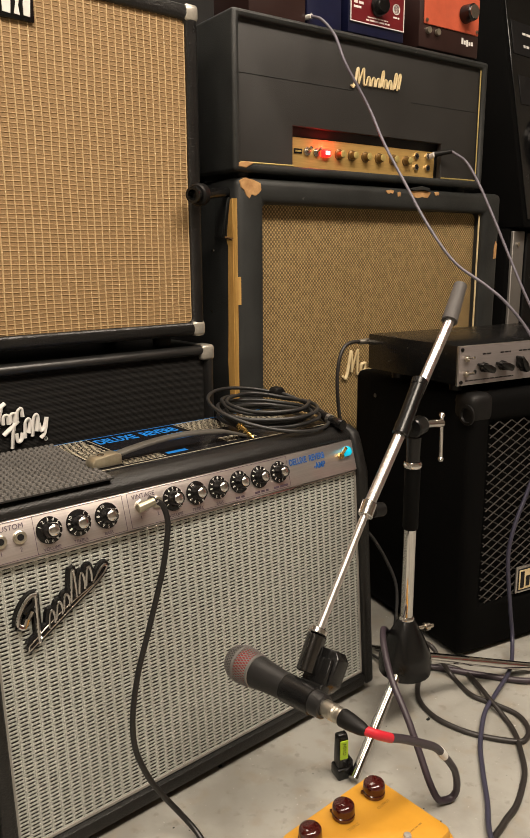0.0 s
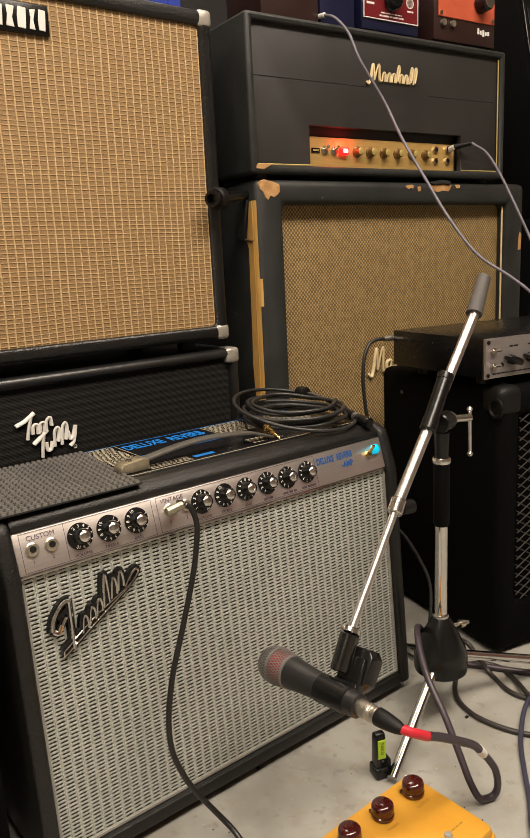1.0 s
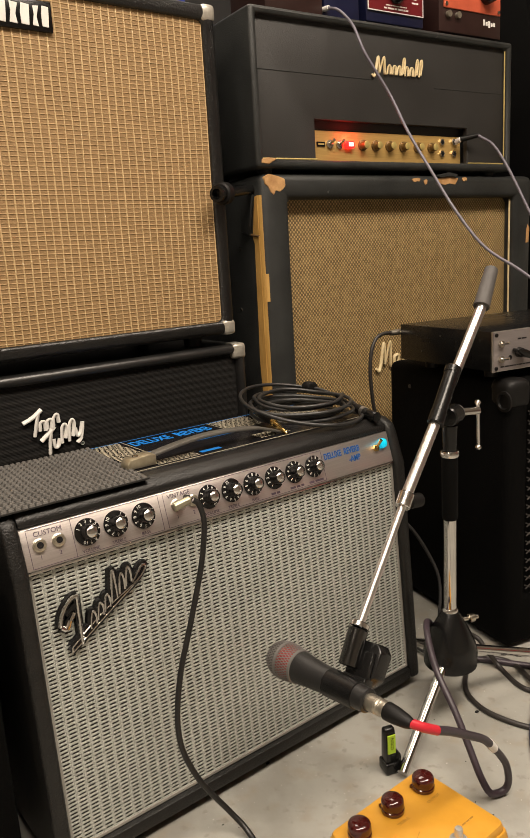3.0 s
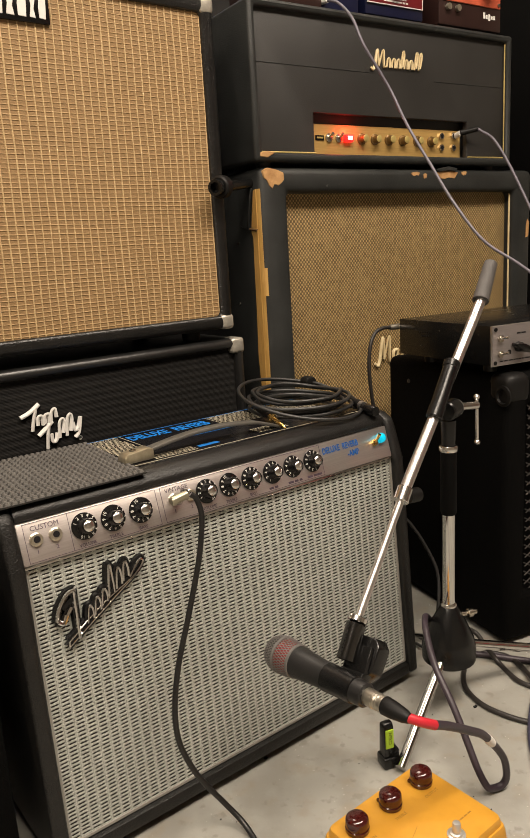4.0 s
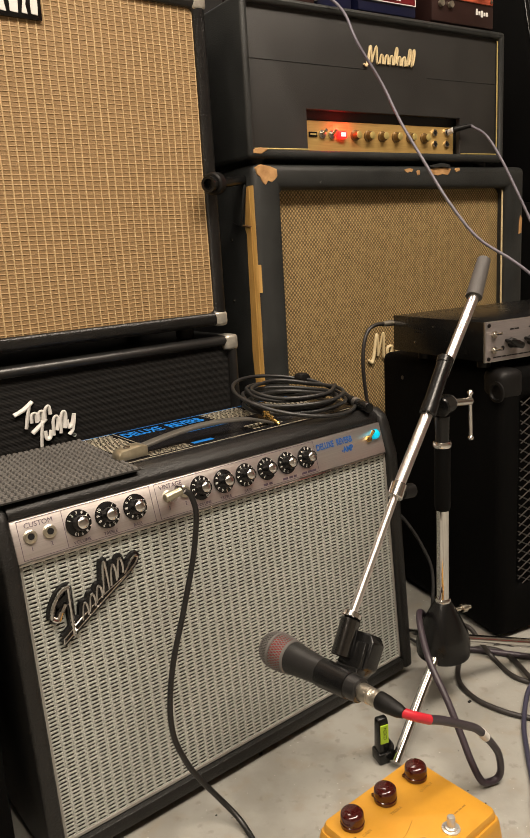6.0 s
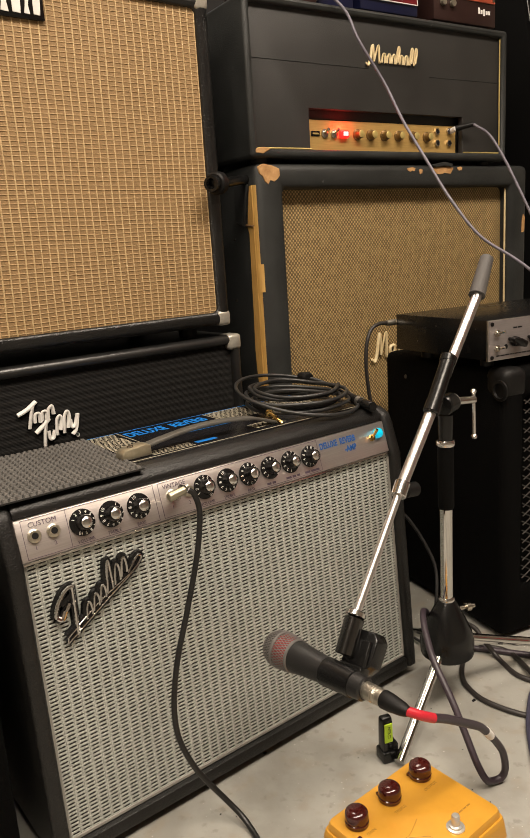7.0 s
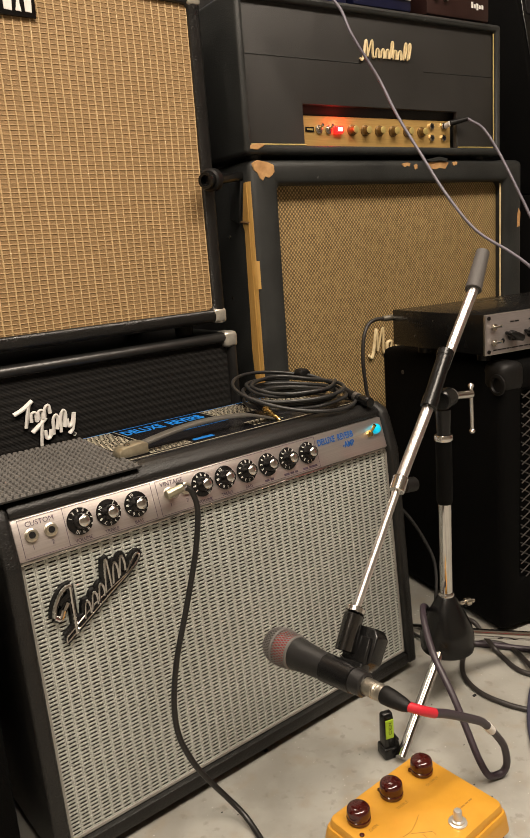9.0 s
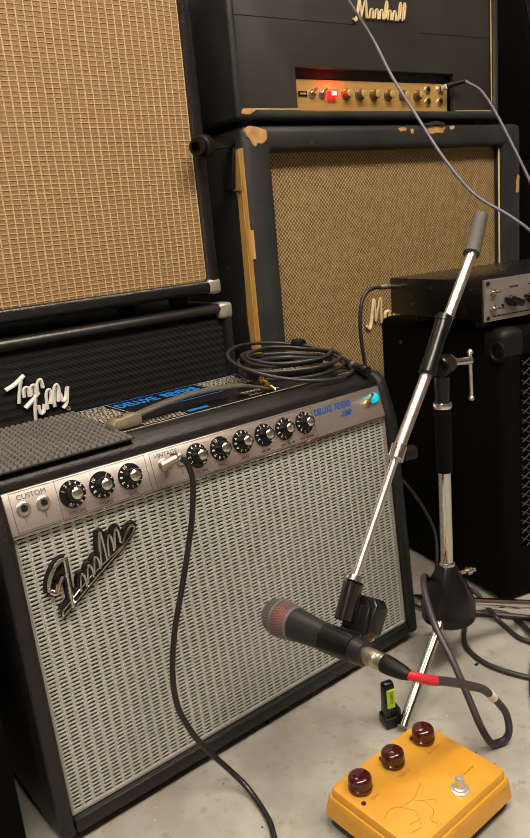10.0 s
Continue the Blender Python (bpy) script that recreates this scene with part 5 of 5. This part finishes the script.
floor_cable("floor_cable", "slate-blue cable hanging in front of the stage cabinet to the floor", [(0.9574, -0.1043, 0.4083), (0.9274, -0.0923, 0.3083), (0.8996, -0.0884, 0.2511), (0.8850, -0.0873, 0.2044), (0.8841, -0.0892, 0.1596), (0.8884, -0.0963, 0.0884), (0.8888, -0.1045, 0.0337), (0.8299, -0.1380, 0.0140), (0.7556, -0.1595, 0.0100), (0.6924, -0.1789, 0.0120), (0.6298, -0.2124, 0.0060), (0.5826, -0.2474, 0.0060), (0.5342, -0.2867, 0.0060), (0.4872, -0.3212, 0.0080), (0.4476, -0.3676, 0.0050), (0.3886, -0.4378, 0.0050)], 0.0036, M_CABLE_BLUE)
floor_cable("floor_cable", "thick violet cable lying on the floor beside the stand", [(0.7015, 0.0117, 0.0050), (0.7477, -0.0475, 0.0050), (0.7942, -0.1217, 0.0050), (0.8323, -0.1741, 0.0060), (0.9063, -0.2155, 0.0060), (1.0075, -0.2547, 0.0060)], 0.0052, M_CABLE_VIOLET)
floor_cable("power_cord", "thin grey cord hanging behind the combo amplifier", [(0.6444, 0.1173, 0.2977), (0.6600, 0.0670, 0.2629), (0.6783, 0.0469, 0.2339), (0.7005, 0.0326, 0.1878), (0.7056, 0.0162, 0.1477), (0.6907, 0.0037, 0.0975), (0.6855, 0.0151, 0.0170), (0.7001, 0.0910, 0.0040)], 0.0028, M_CABLE_GREY)


def guitar_lead():
    t = thing("guitar_cable", pose(0, 0, 0), "black guitar cable plugged into the combo amplifier, trailing to the floor", "cable")
    j = part("plug", rod((0.2195, 0.0218, 0.4049), (0.2001, -0.0023, 0.4171), 0.0050, seg=14), M_NICKEL, t, "metal right-angle plug")
    part("plug_barrel", rod((0.1931, -0.0043, 0.4171), (0.2162, -0.0041, 0.4212), 0.0057, 0.0053, 16, bevel=0.001), M_PALEPLUG, j, "pale metal barrel")
    part("strain_relief", rod((0.2115, 0.0, 0.4223), (0.2185, -0.001, 0.4215), 0.0052, 0.0045, 12), M_CABLE, j)
    part("lead", tube([(0.2202, -0.0051, 0.4202), (0.2258, -0.0082, 0.4142), (0.2279, -0.0143, 0.3966), (0.2234, -0.0185, 0.3745), (0.2124, -0.0229, 0.3373), (0.1893, -0.0275, 0.2760), (0.1673, -0.0331, 0.2238), (0.1543, -0.0385, 0.1745), (0.1533, -0.0429, 0.1323), (0.1644, -0.0502, 0.0932), (0.1795, -0.0563, 0.0631), (0.1976, -0.0655, 0.0330), (0.2080, -0.0845, 0.0140), (0.2083, -0.1084, 0.0045), (0.1998, -0.1422, 0.0040), (0.1881, -0.1661, 0.0040), (0.1697, -0.2099, 0.0040), (0.1557, -0.2797, 0.0040)], 0.0036, 12, 7), M_CABLE, t)


M_PALEPLUG = material("pale_nickel", (0.50, 0.46, 0.34), 0.32, 0.8)
guitar_lead()


def head_leads():
    t = thing("instrument_cable", pose(0, 0, 0), "slate-grey cable drooping from a box on the head", "cable")
    part("lead", tube([(0.8090, 0.3526, 1.1474), (0.8103, 0.3234, 1.1350), (0.8116, 0.2901, 1.1010), (0.8158, 0.2667, 1.0509), (0.8552, 0.2442, 0.9787), (0.8566, 0.2036, 0.9086), (0.8580, 0.1529, 0.8355), (0.8605, 0.1022, 0.7635), (0.8741, 0.0516, 0.6985), (0.9007, 0.0013, 0.6576), (0.9210, -0.0289, 0.6267), (0.9494, -0.0592, 0.5756), (0.9778, -0.0847, 0.5004), (0.9930, -0.1057, 0.3799), (0.9759, -0.1116, 0.2744)], 0.0027, 10, 7), M_CABLE_LIGHT, t)
    part("plug", rod((0.8088, 0.3676, 1.1478), (0.8090, 0.3496, 1.1469), 0.0045, seg=12), M_WHITE, t, "pale plug")
    t = thing("instrument_cable", pose(0, 0, 0), "grey cable plugged into the amplifier head with a black plug", "cable")
    p = part("plug", rod((1.1472, 0.3304, 0.9201), (1.1415, 0.3063, 0.9243), 0.0056, seg=14), M_WHITE, t, "white plug collar")
    part("boot", rod((1.1414, 0.3073, 0.9241), (1.1688, 0.2784, 0.9305), 0.0064, 0.0045, 14, bevel=0.001), M_RUBBER, p, "black boot")
    part("lead", tube([(1.1658, 0.2804, 0.9305), (1.1679, 0.2735, 0.9246), (1.1872, 0.2554, 0.9056), (1.1975, 0.2249, 0.8536), (1.2039, 0.1842, 0.7744), (1.2113, 0.1435, 0.6902), (1.2217, 0.1028, 0.6071), (1.2472, 0.0621, 0.5199)], 0.0030, 10, 7), M_CABLE_LIGHT, t)
    t = thing("patch_cable", pose(0, 0, 0), "dark brown cable looping from the preamplifier behind the cabinet", "cable")
    part("lead", tube([(0.8095, 0.2101, 0.5497), (0.7900, 0.2125, 0.5500), (0.7700, 0.2130, 0.5420), (0.7560, 0.2120, 0.5180), (0.7520, 0.2120, 0.4770), (0.7580, 0.2130, 0.4270), (0.7730, 0.2170, 0.3570), (0.7830, 0.2250, 0.1960)], 0.0035, 12, 8), M_CABLE_BROWN, t)


head_leads()


# ---- coiled cable on the combo amplifier ----
def coil():
    t = thing("coiled_cable", pose(0.0038, -0.0019, -0.001), "coiled charcoal cable with jack and connector ends, on the amplifier", "cable")
    rnd = random.Random(5)
    cx, cy = 0.516, 0.143
    pts = []
    loops = 6
    for i in range(loops * 14):
        a = 2 * math.pi * i / 14
        k = i / 14
        r = 0.072 + 0.009 * math.sin(k * 2.1) + rnd.uniform(-0.0025, 0.0025)
        x = cx + 0.006 * math.sin(k * 1.7) + r * 1.02 * math.cos(a)
        y = cy + 0.006 * math.cos(k * 1.3) + r * math.sin(a)
        z = 0.4560 + 0.0042 * k + 0.012 * max(0, math.sin(a - 0.5)) * (k / loops)
        pts.append((x, y, min(z, 0.485)))
    part("inner_coil", tube(pts, 0.0030, 10, 4), M_CABLE_GREY, t)
    # the loose outer loop, rising to its strap at the back
    out = []
    for i in range(19):
        a = radians(42 + i * 17.0)
        lift = 0.5 + 0.5 * math.sin(a - 0.35)
        out.append((cx + 0.002 + 0.096 * math.cos(a), cy + 0.098 * math.sin(a), 0.451 + 0.042 * lift))
    part("outer_loop", tube(out, 0.0029, 10, 5), M_CABLE_GREY, t)
    part("lead", tube([out[0], (0.598, 0.190, 0.478), (0.605, 0.160, 0.470), (0.603, 0.128, 0.463), (0.595, 0.104, 0.458)], 0.0029, 10, 5), M_CABLE_GREY, t)
    part("strap", prism([(0.580, 0.474), (0.590, 0.472), (0.602, 0.474), (0.603, 0.484), (0.597, 0.490), (0.584, 0.490), (0.579, 0.483)], "y", 0.196, 0.216, 0.003, 2), M_RUBBER, t, "black hook-and-loop strap")
    c = plug(t, (0.597, 0.110, 0.4595), (0.586, 0.062, 0.4535), [(0.0045, 0), (0.0065, 0.3), (0.0068, 0.42), (0.0076, 0.45), (0.0076, 0.95), (0.0070, 1)], M_RUBBER, "black connector body")
    plug(t, (0.5895, 0.078, 0.4560), (0.5878, 0.070, 0.4552), [(0.0079, 0), (0.0079, 1)], M_STEEL, "grey ring", name="ring")
    plug(t, (0.586, 0.062, 0.4537), (0.5805, 0.038, 0.4525), [(0.0076, 0), (0.0081, 0.1), (0.0081, 0.95), (0.0074, 1)], M_PLASTIC, "", name="connector_shell")
    plug(t, (0.5806, 0.0385, 0.4525), (0.580, 0.036, 0.4525), [(0.0064, 0), (0.0064, 1)], M_PLASTIC, "", name="connector_face")
    g = plug(t, (0.446, 0.158, 0.4650), (0.438, 0.116, 0.4600), [(0.005, 0), (0.0058, 0.2), (0.0058, 1)], M_RUBBER, "", name="plug_body")
    plug(t, (0.438, 0.116, 0.4600), (0.432, 0.076, 0.4500), [(0.0062, 0), (0.0062, 0.12), (0.0045, 0.15), (0.0042, 0.50), (0.0032, 0.52), (0.0032, 0.84), (0.0022, 0.88), (0.0030, 0.93), (0.001, 1)], M_BRASS, "gold jack plug", name="jack_plug")


coil()


# ---- details of the pedal ----
def fit_pedal():
    for x in (-0.057, -0.001, 0.055):
        k = part("knob", lathe([(0.0128, 0), (0.0140, 0.001), (0.0140, 0.005), (0.0130, 0.006), (0.0130, 0.007), (0.0138, 0.008), (0.0134, 0.0145), (0.0126, 0.0168), (0.0105, 0.0185), (0.0070, 0.0197), (0.0035, 0.0203), (0.0005, 0.0205)], seg=32), M_WINE, PEDAL, "dark red translucent knob", pose(x, 0.048, 0.0522, 0, 0, 30 + 400 * x))
        part("pointer", prism([(-0.0026, 0.0130), (0.0026, 0.0130), (0, 0.0168)], "z", 0.0012, 0.005), M_WINE, k)
    f = part("footswitch", lathe([(0.0105, 0), (0.0105, 0.0015), (0.0078, 0.0022), (0.0075, 0.004), (0.0048, 0.0045), (0.0048, 0.015), (0.0040, 0.0165), (0.0005, 0.0168)], seg=20), M_FOOTSW, PEDAL, "chrome foot switch", pose(0.0190, -0.0318, 0.0522))
    part("status_lamp", lathe([(0.0030, 0), (0.0028, 0.001), (0.0005, 0.0016)], (-0.071, 0.030, 0.0522), seg=14), M_WINE, PEDAL, "small dark red lamp")
    for word, x in (("GAIN", -0.057), ("TREBLE", -0.010), ("OUTPUT", 0.043)):
        lettering("legend", word, 0.0056, pose(x - 0.004, 0.0262, 0.0523), M_GOLDTXT, PEDAL, 0.00005)
    bars("legend", [(0.034, 0.060, -0.022, 0.0018)], pose(0, 0, 0.0524, -90), M_GOLDTXT, PEDAL, 3, 0.0001)
    # plain engraved curves on the lid
    curves = [[(-0.0695, 0.0008), (-0.060, 0.004), (-0.050, 0.002), (-0.044, -0.006)], [(-0.0035, 0.0054), (-0.016, 0.0), (-0.028, -0.004), (-0.040, -0.003)], [(-0.044, -0.006), (-0.040, -0.016), (-0.045, -0.026), (-0.058, -0.024)],
              [(-0.030, -0.006), (-0.020, -0.014), (-0.012, -0.020), (-0.0118, -0.0254)], [(-0.045, -0.026), (-0.052, -0.034), (-0.060, -0.033), (-0.068, -0.031)], [(-0.030, -0.030), (-0.038, -0.036), (-0.036, -0.042), (-0.042, -0.047)], [(-0.022, -0.0152), (-0.024, -0.028), (-0.032, -0.034)]]
    bm = bmesh.new()
    for c in curves:
        tube([(x, y, 0.0523) for x, y in c], 0.0003, 6, 6, bm)
    part("engraving", bm, M_GOLDTXT, PEDAL, "fine engraved curves")


fit_pedal()


# ---- small black clip with a lime label ----
def small_clip():
    t = thing("plastic_clip", pose(0.4292, -0.1207, 0, 0, 0, -18), "small black plastic clip with lime label tape, on the floor", "clip")
    part("upright", prism([(-0.009, 0.0), (0.009, 0.0), (0.008, 0.030), (0.0065, 0.064), (0.003, 0.068), (-0.005, 0.068), (-0.008, 0.062)], "x", -0.0078, 0.0070, 0.002, 2), M_PLASTIC, t)
    part("base", box(-0.010, 0.010, -0.012, 0.012, 0.0, 0.017, 0.003), M_PLASTIC, t)
    part("side_lug", prism([(0.006, 0.0), (0.0145, 0.0), (0.0145, 0.026), (0.011, 0.031), (0.006, 0.027)], "y", -0.010, 0.010, 0.002, 2), M_PLASTIC, t)
    lab = part("label_tape", box(-0.0064, 0.0056, -0.0100, -0.0082, 0.032, 0.060, 0.0003, 1), M_LIME, t, "lime yellow label tape")
    lettering("print", "NSKD", 0.0070, pose(-0.0022, -0.01005, 0.0565, 90, 90, 0), M_BLACKINK, lab, 0.00005)


small_clip()

# ---- black tube resting between the cabinets ----
t = thing("black_tube", pose(0.0020, 0.0, -0.002), "black metal tube with a collar, wedged between two cabinets", "tube")
part("shaft", rod((0.530, 0.336, 0.815), (0.634, 0.385, 0.828), 0.0085), M_PLASTIC, t)
part("collar", rod((0.523, 0.333, 0.8145), (0.541, 0.341, 0.8165), 0.0190, seg=24, bevel=0.003), M_RUBBER, t, "black collar ring")
part("socket", lathe([(0.0135, 0), (0.0135, 0.016), (0.009, 0.016), (0.008, 0.004)], (0.526, 0.334, 0.815), (-0.9, -0.42, -0.1), 20), M_PLASTIC, t, "open tube end")


# ---- tall loudspeaker, rack case and blue cloth behind ----
def tall_speaker():
    t = thing("loudspeaker", pose(1.455, 0.004, 0.775), "tall black loudspeaker with sloping front, standing behind the amplifier stack", "loudspeaker")
    part("case", prism([(0.262, 0.0), (0.80, 0.0), (0.80, 0.78), (0.415, 0.78)], "x", 0.0, 0.34, 0.006, 2), M_CARPET, t)
    sl = pose(0, 0.262, 0, -math.degrees(math.atan2(0.153, 0.78)), 0, 0)
    part("front_panel", box(0.012, 0.33, -0.004, 0.0, 0.02, 0.78, 0.001, 1), M_PLASTIC, t, "", sl)
    part("label_panel", box(0.025, 0.20, -0.006, -0.004, 0.42, 0.50, 0.001, 1), M_BLACKINK, t, "", sl)
    bars("print", [(0.03, 0.05, 0.455, 0.022), (0.07, 0.19, 0.44, 0.006), (0.07, 0.19, 0.47, 0.006)], sl @ pose(0, -0.0062, 0), M_WHITE, t, 31)
    part("recess", box(0.035, 0.30, -0.0055, -0.004, 0.30, 0.37, 0.001, 1), M_BLACKINK, t, "", sl)
    part("horn_ring", lathe([(0.075, 0), (0.078, 0.010), (0.068, 0.018), (0.055, 0.008), (0.030, 0.002), (0.004, 0.0)], (0.125, -0.004, 0.20), (0, -1, 0), 36), M_GUNMETAL, t, "grey metal horn ring", sl)
    r = thing("rack_case", pose(1.455, 0.004, 0), "black equipment case with a steel edge strip, under the loudspeaker", "rack case")
    part("case", box(-0.01, 0.42, 0.30, 0.85, 0.0, 0.774, 0.004), M_CARPET, r)
    part("steel_strip", box(0.0, 0.052, 0.290, 0.299, 0.02, 0.768, 0.002, 1), M_DULLSTEEL, r, "bare steel edge strip")
    for z in (0.735, 0.52):
        part("bolt", rod((0.02, 0.290, z), (0.02, 0.286, z), 0.006, seg=6), M_NICKEL, r)
    part("front_door", box(0.058, 0.41, 0.285, 0.299, 0.02, 0.765, 0.004), M_PLASTIC, r, "dark grey door")


tall_speaker()
t = thing("cloth_banner", pose(0, 0, 0), "plain blue cloth banner hanging on the dark wall", "banner")
bm = bmesh.new()
for i in range(12):
    box(1.045 + i * 0.0125, 1.045 + (i + 1) * 0.0125, 1.425 + 0.004 * math.sin(i * 1.3), 1.440, 1.30, 2.30, bm=bm)
part("cloth", bm, M_BLUECLOTH, t)
part("rail", rod((1.02, 1.43, 2.31), (1.22, 1.43, 2.31), 0.012), M_STEEL, t)

t = thing("cloth_banner", pose(2.3, -1.7, 0, 0, 0, 35), "plain red cloth hanging from a rail", "banner")
bm = bmesh.new()
for i in range(24):
    box(-0.01 + 0.012 * math.sin(i * 1.1), 0.01 + 0.012 * math.sin(i * 1.1), i * 0.05 - 0.6, i * 0.05 - 0.55, 0.35, 2.0, bm=bm)
part("cloth", bm, M_REDCLOTH, t)
part("rail", rod((0, -0.65, 2.02), (0, 0.65, 2.02), 0.012), M_STEEL, t)
for y in (-0.62, 0.62):
    part("post", rod((0, y, 0.0), (0, y, 2.02), 0.014), M_STEEL, t)

# ---- ceiling lamps ----
M_LAMPGLASS = glowing("lamp_diffuser", (1.0, 0.86, 0.68), 2.0)
for x, y in ((-0.30, -0.95), (0.9, -1.1), (-1.55, -0.75), (0.70, 0.72)):
    lamp = thing("ceiling_lamp", pose(x, y, 2.6), "long white ceiling lamp with frosted diffuser", "ceiling lamp", "ceiling lamps")
    part("housing", box(-0.64, 0.64, -0.30, 0.30, -0.05, 0.0, 0.004), M_WHITE, lamp)
    part("diffuser", box(-0.61, 0.61, -0.28, 0.28, -0.062, -0.05, 0.003), M_LAMPGLASS, lamp)



def side_case():
    t = thing("equipment_case", pose(-0.030, 0.050, 0), "plain black equipment case standing beside the combo amplifier", "case")
    part("body", box(-0.42, 0.0, -0.04, 0.28, 0.012, 0.34, 0.006), M_CARPET, t)
    part("lid", box(-0.422, 0.001, -0.041, 0.281, 0.344, 0.39, 0.006), M_CARPET, t)
    for x in (-0.38, -0.04):
        for y in (0.0, 0.24):
            part("foot", rod((x, y, 0.0), (x, y, 0.013), 0.014, seg=14), M_RUBBER, t)


side_case()

# ---- grit on the floor ----
rnd = random.Random(11)
grit = bmesh.new()
for x, y, s in [(0.308, 0.0, 0.0035), (0.620, -0.125, 0.004)] + [(rnd.uniform(0.0, 1.0), rnd.uniform(-0.45, -0.03), rnd.uniform(0.0006, 0.0016)) for _ in range(45)]:
    box(x, x + s * 1.5, y, y + s, 0, s * 0.6, s * 0.15, 1, grit)
tagged(part("floor_grit", grit, M_RUBBER), "specks of grit on the concrete floor", "grit", kind="stuff")
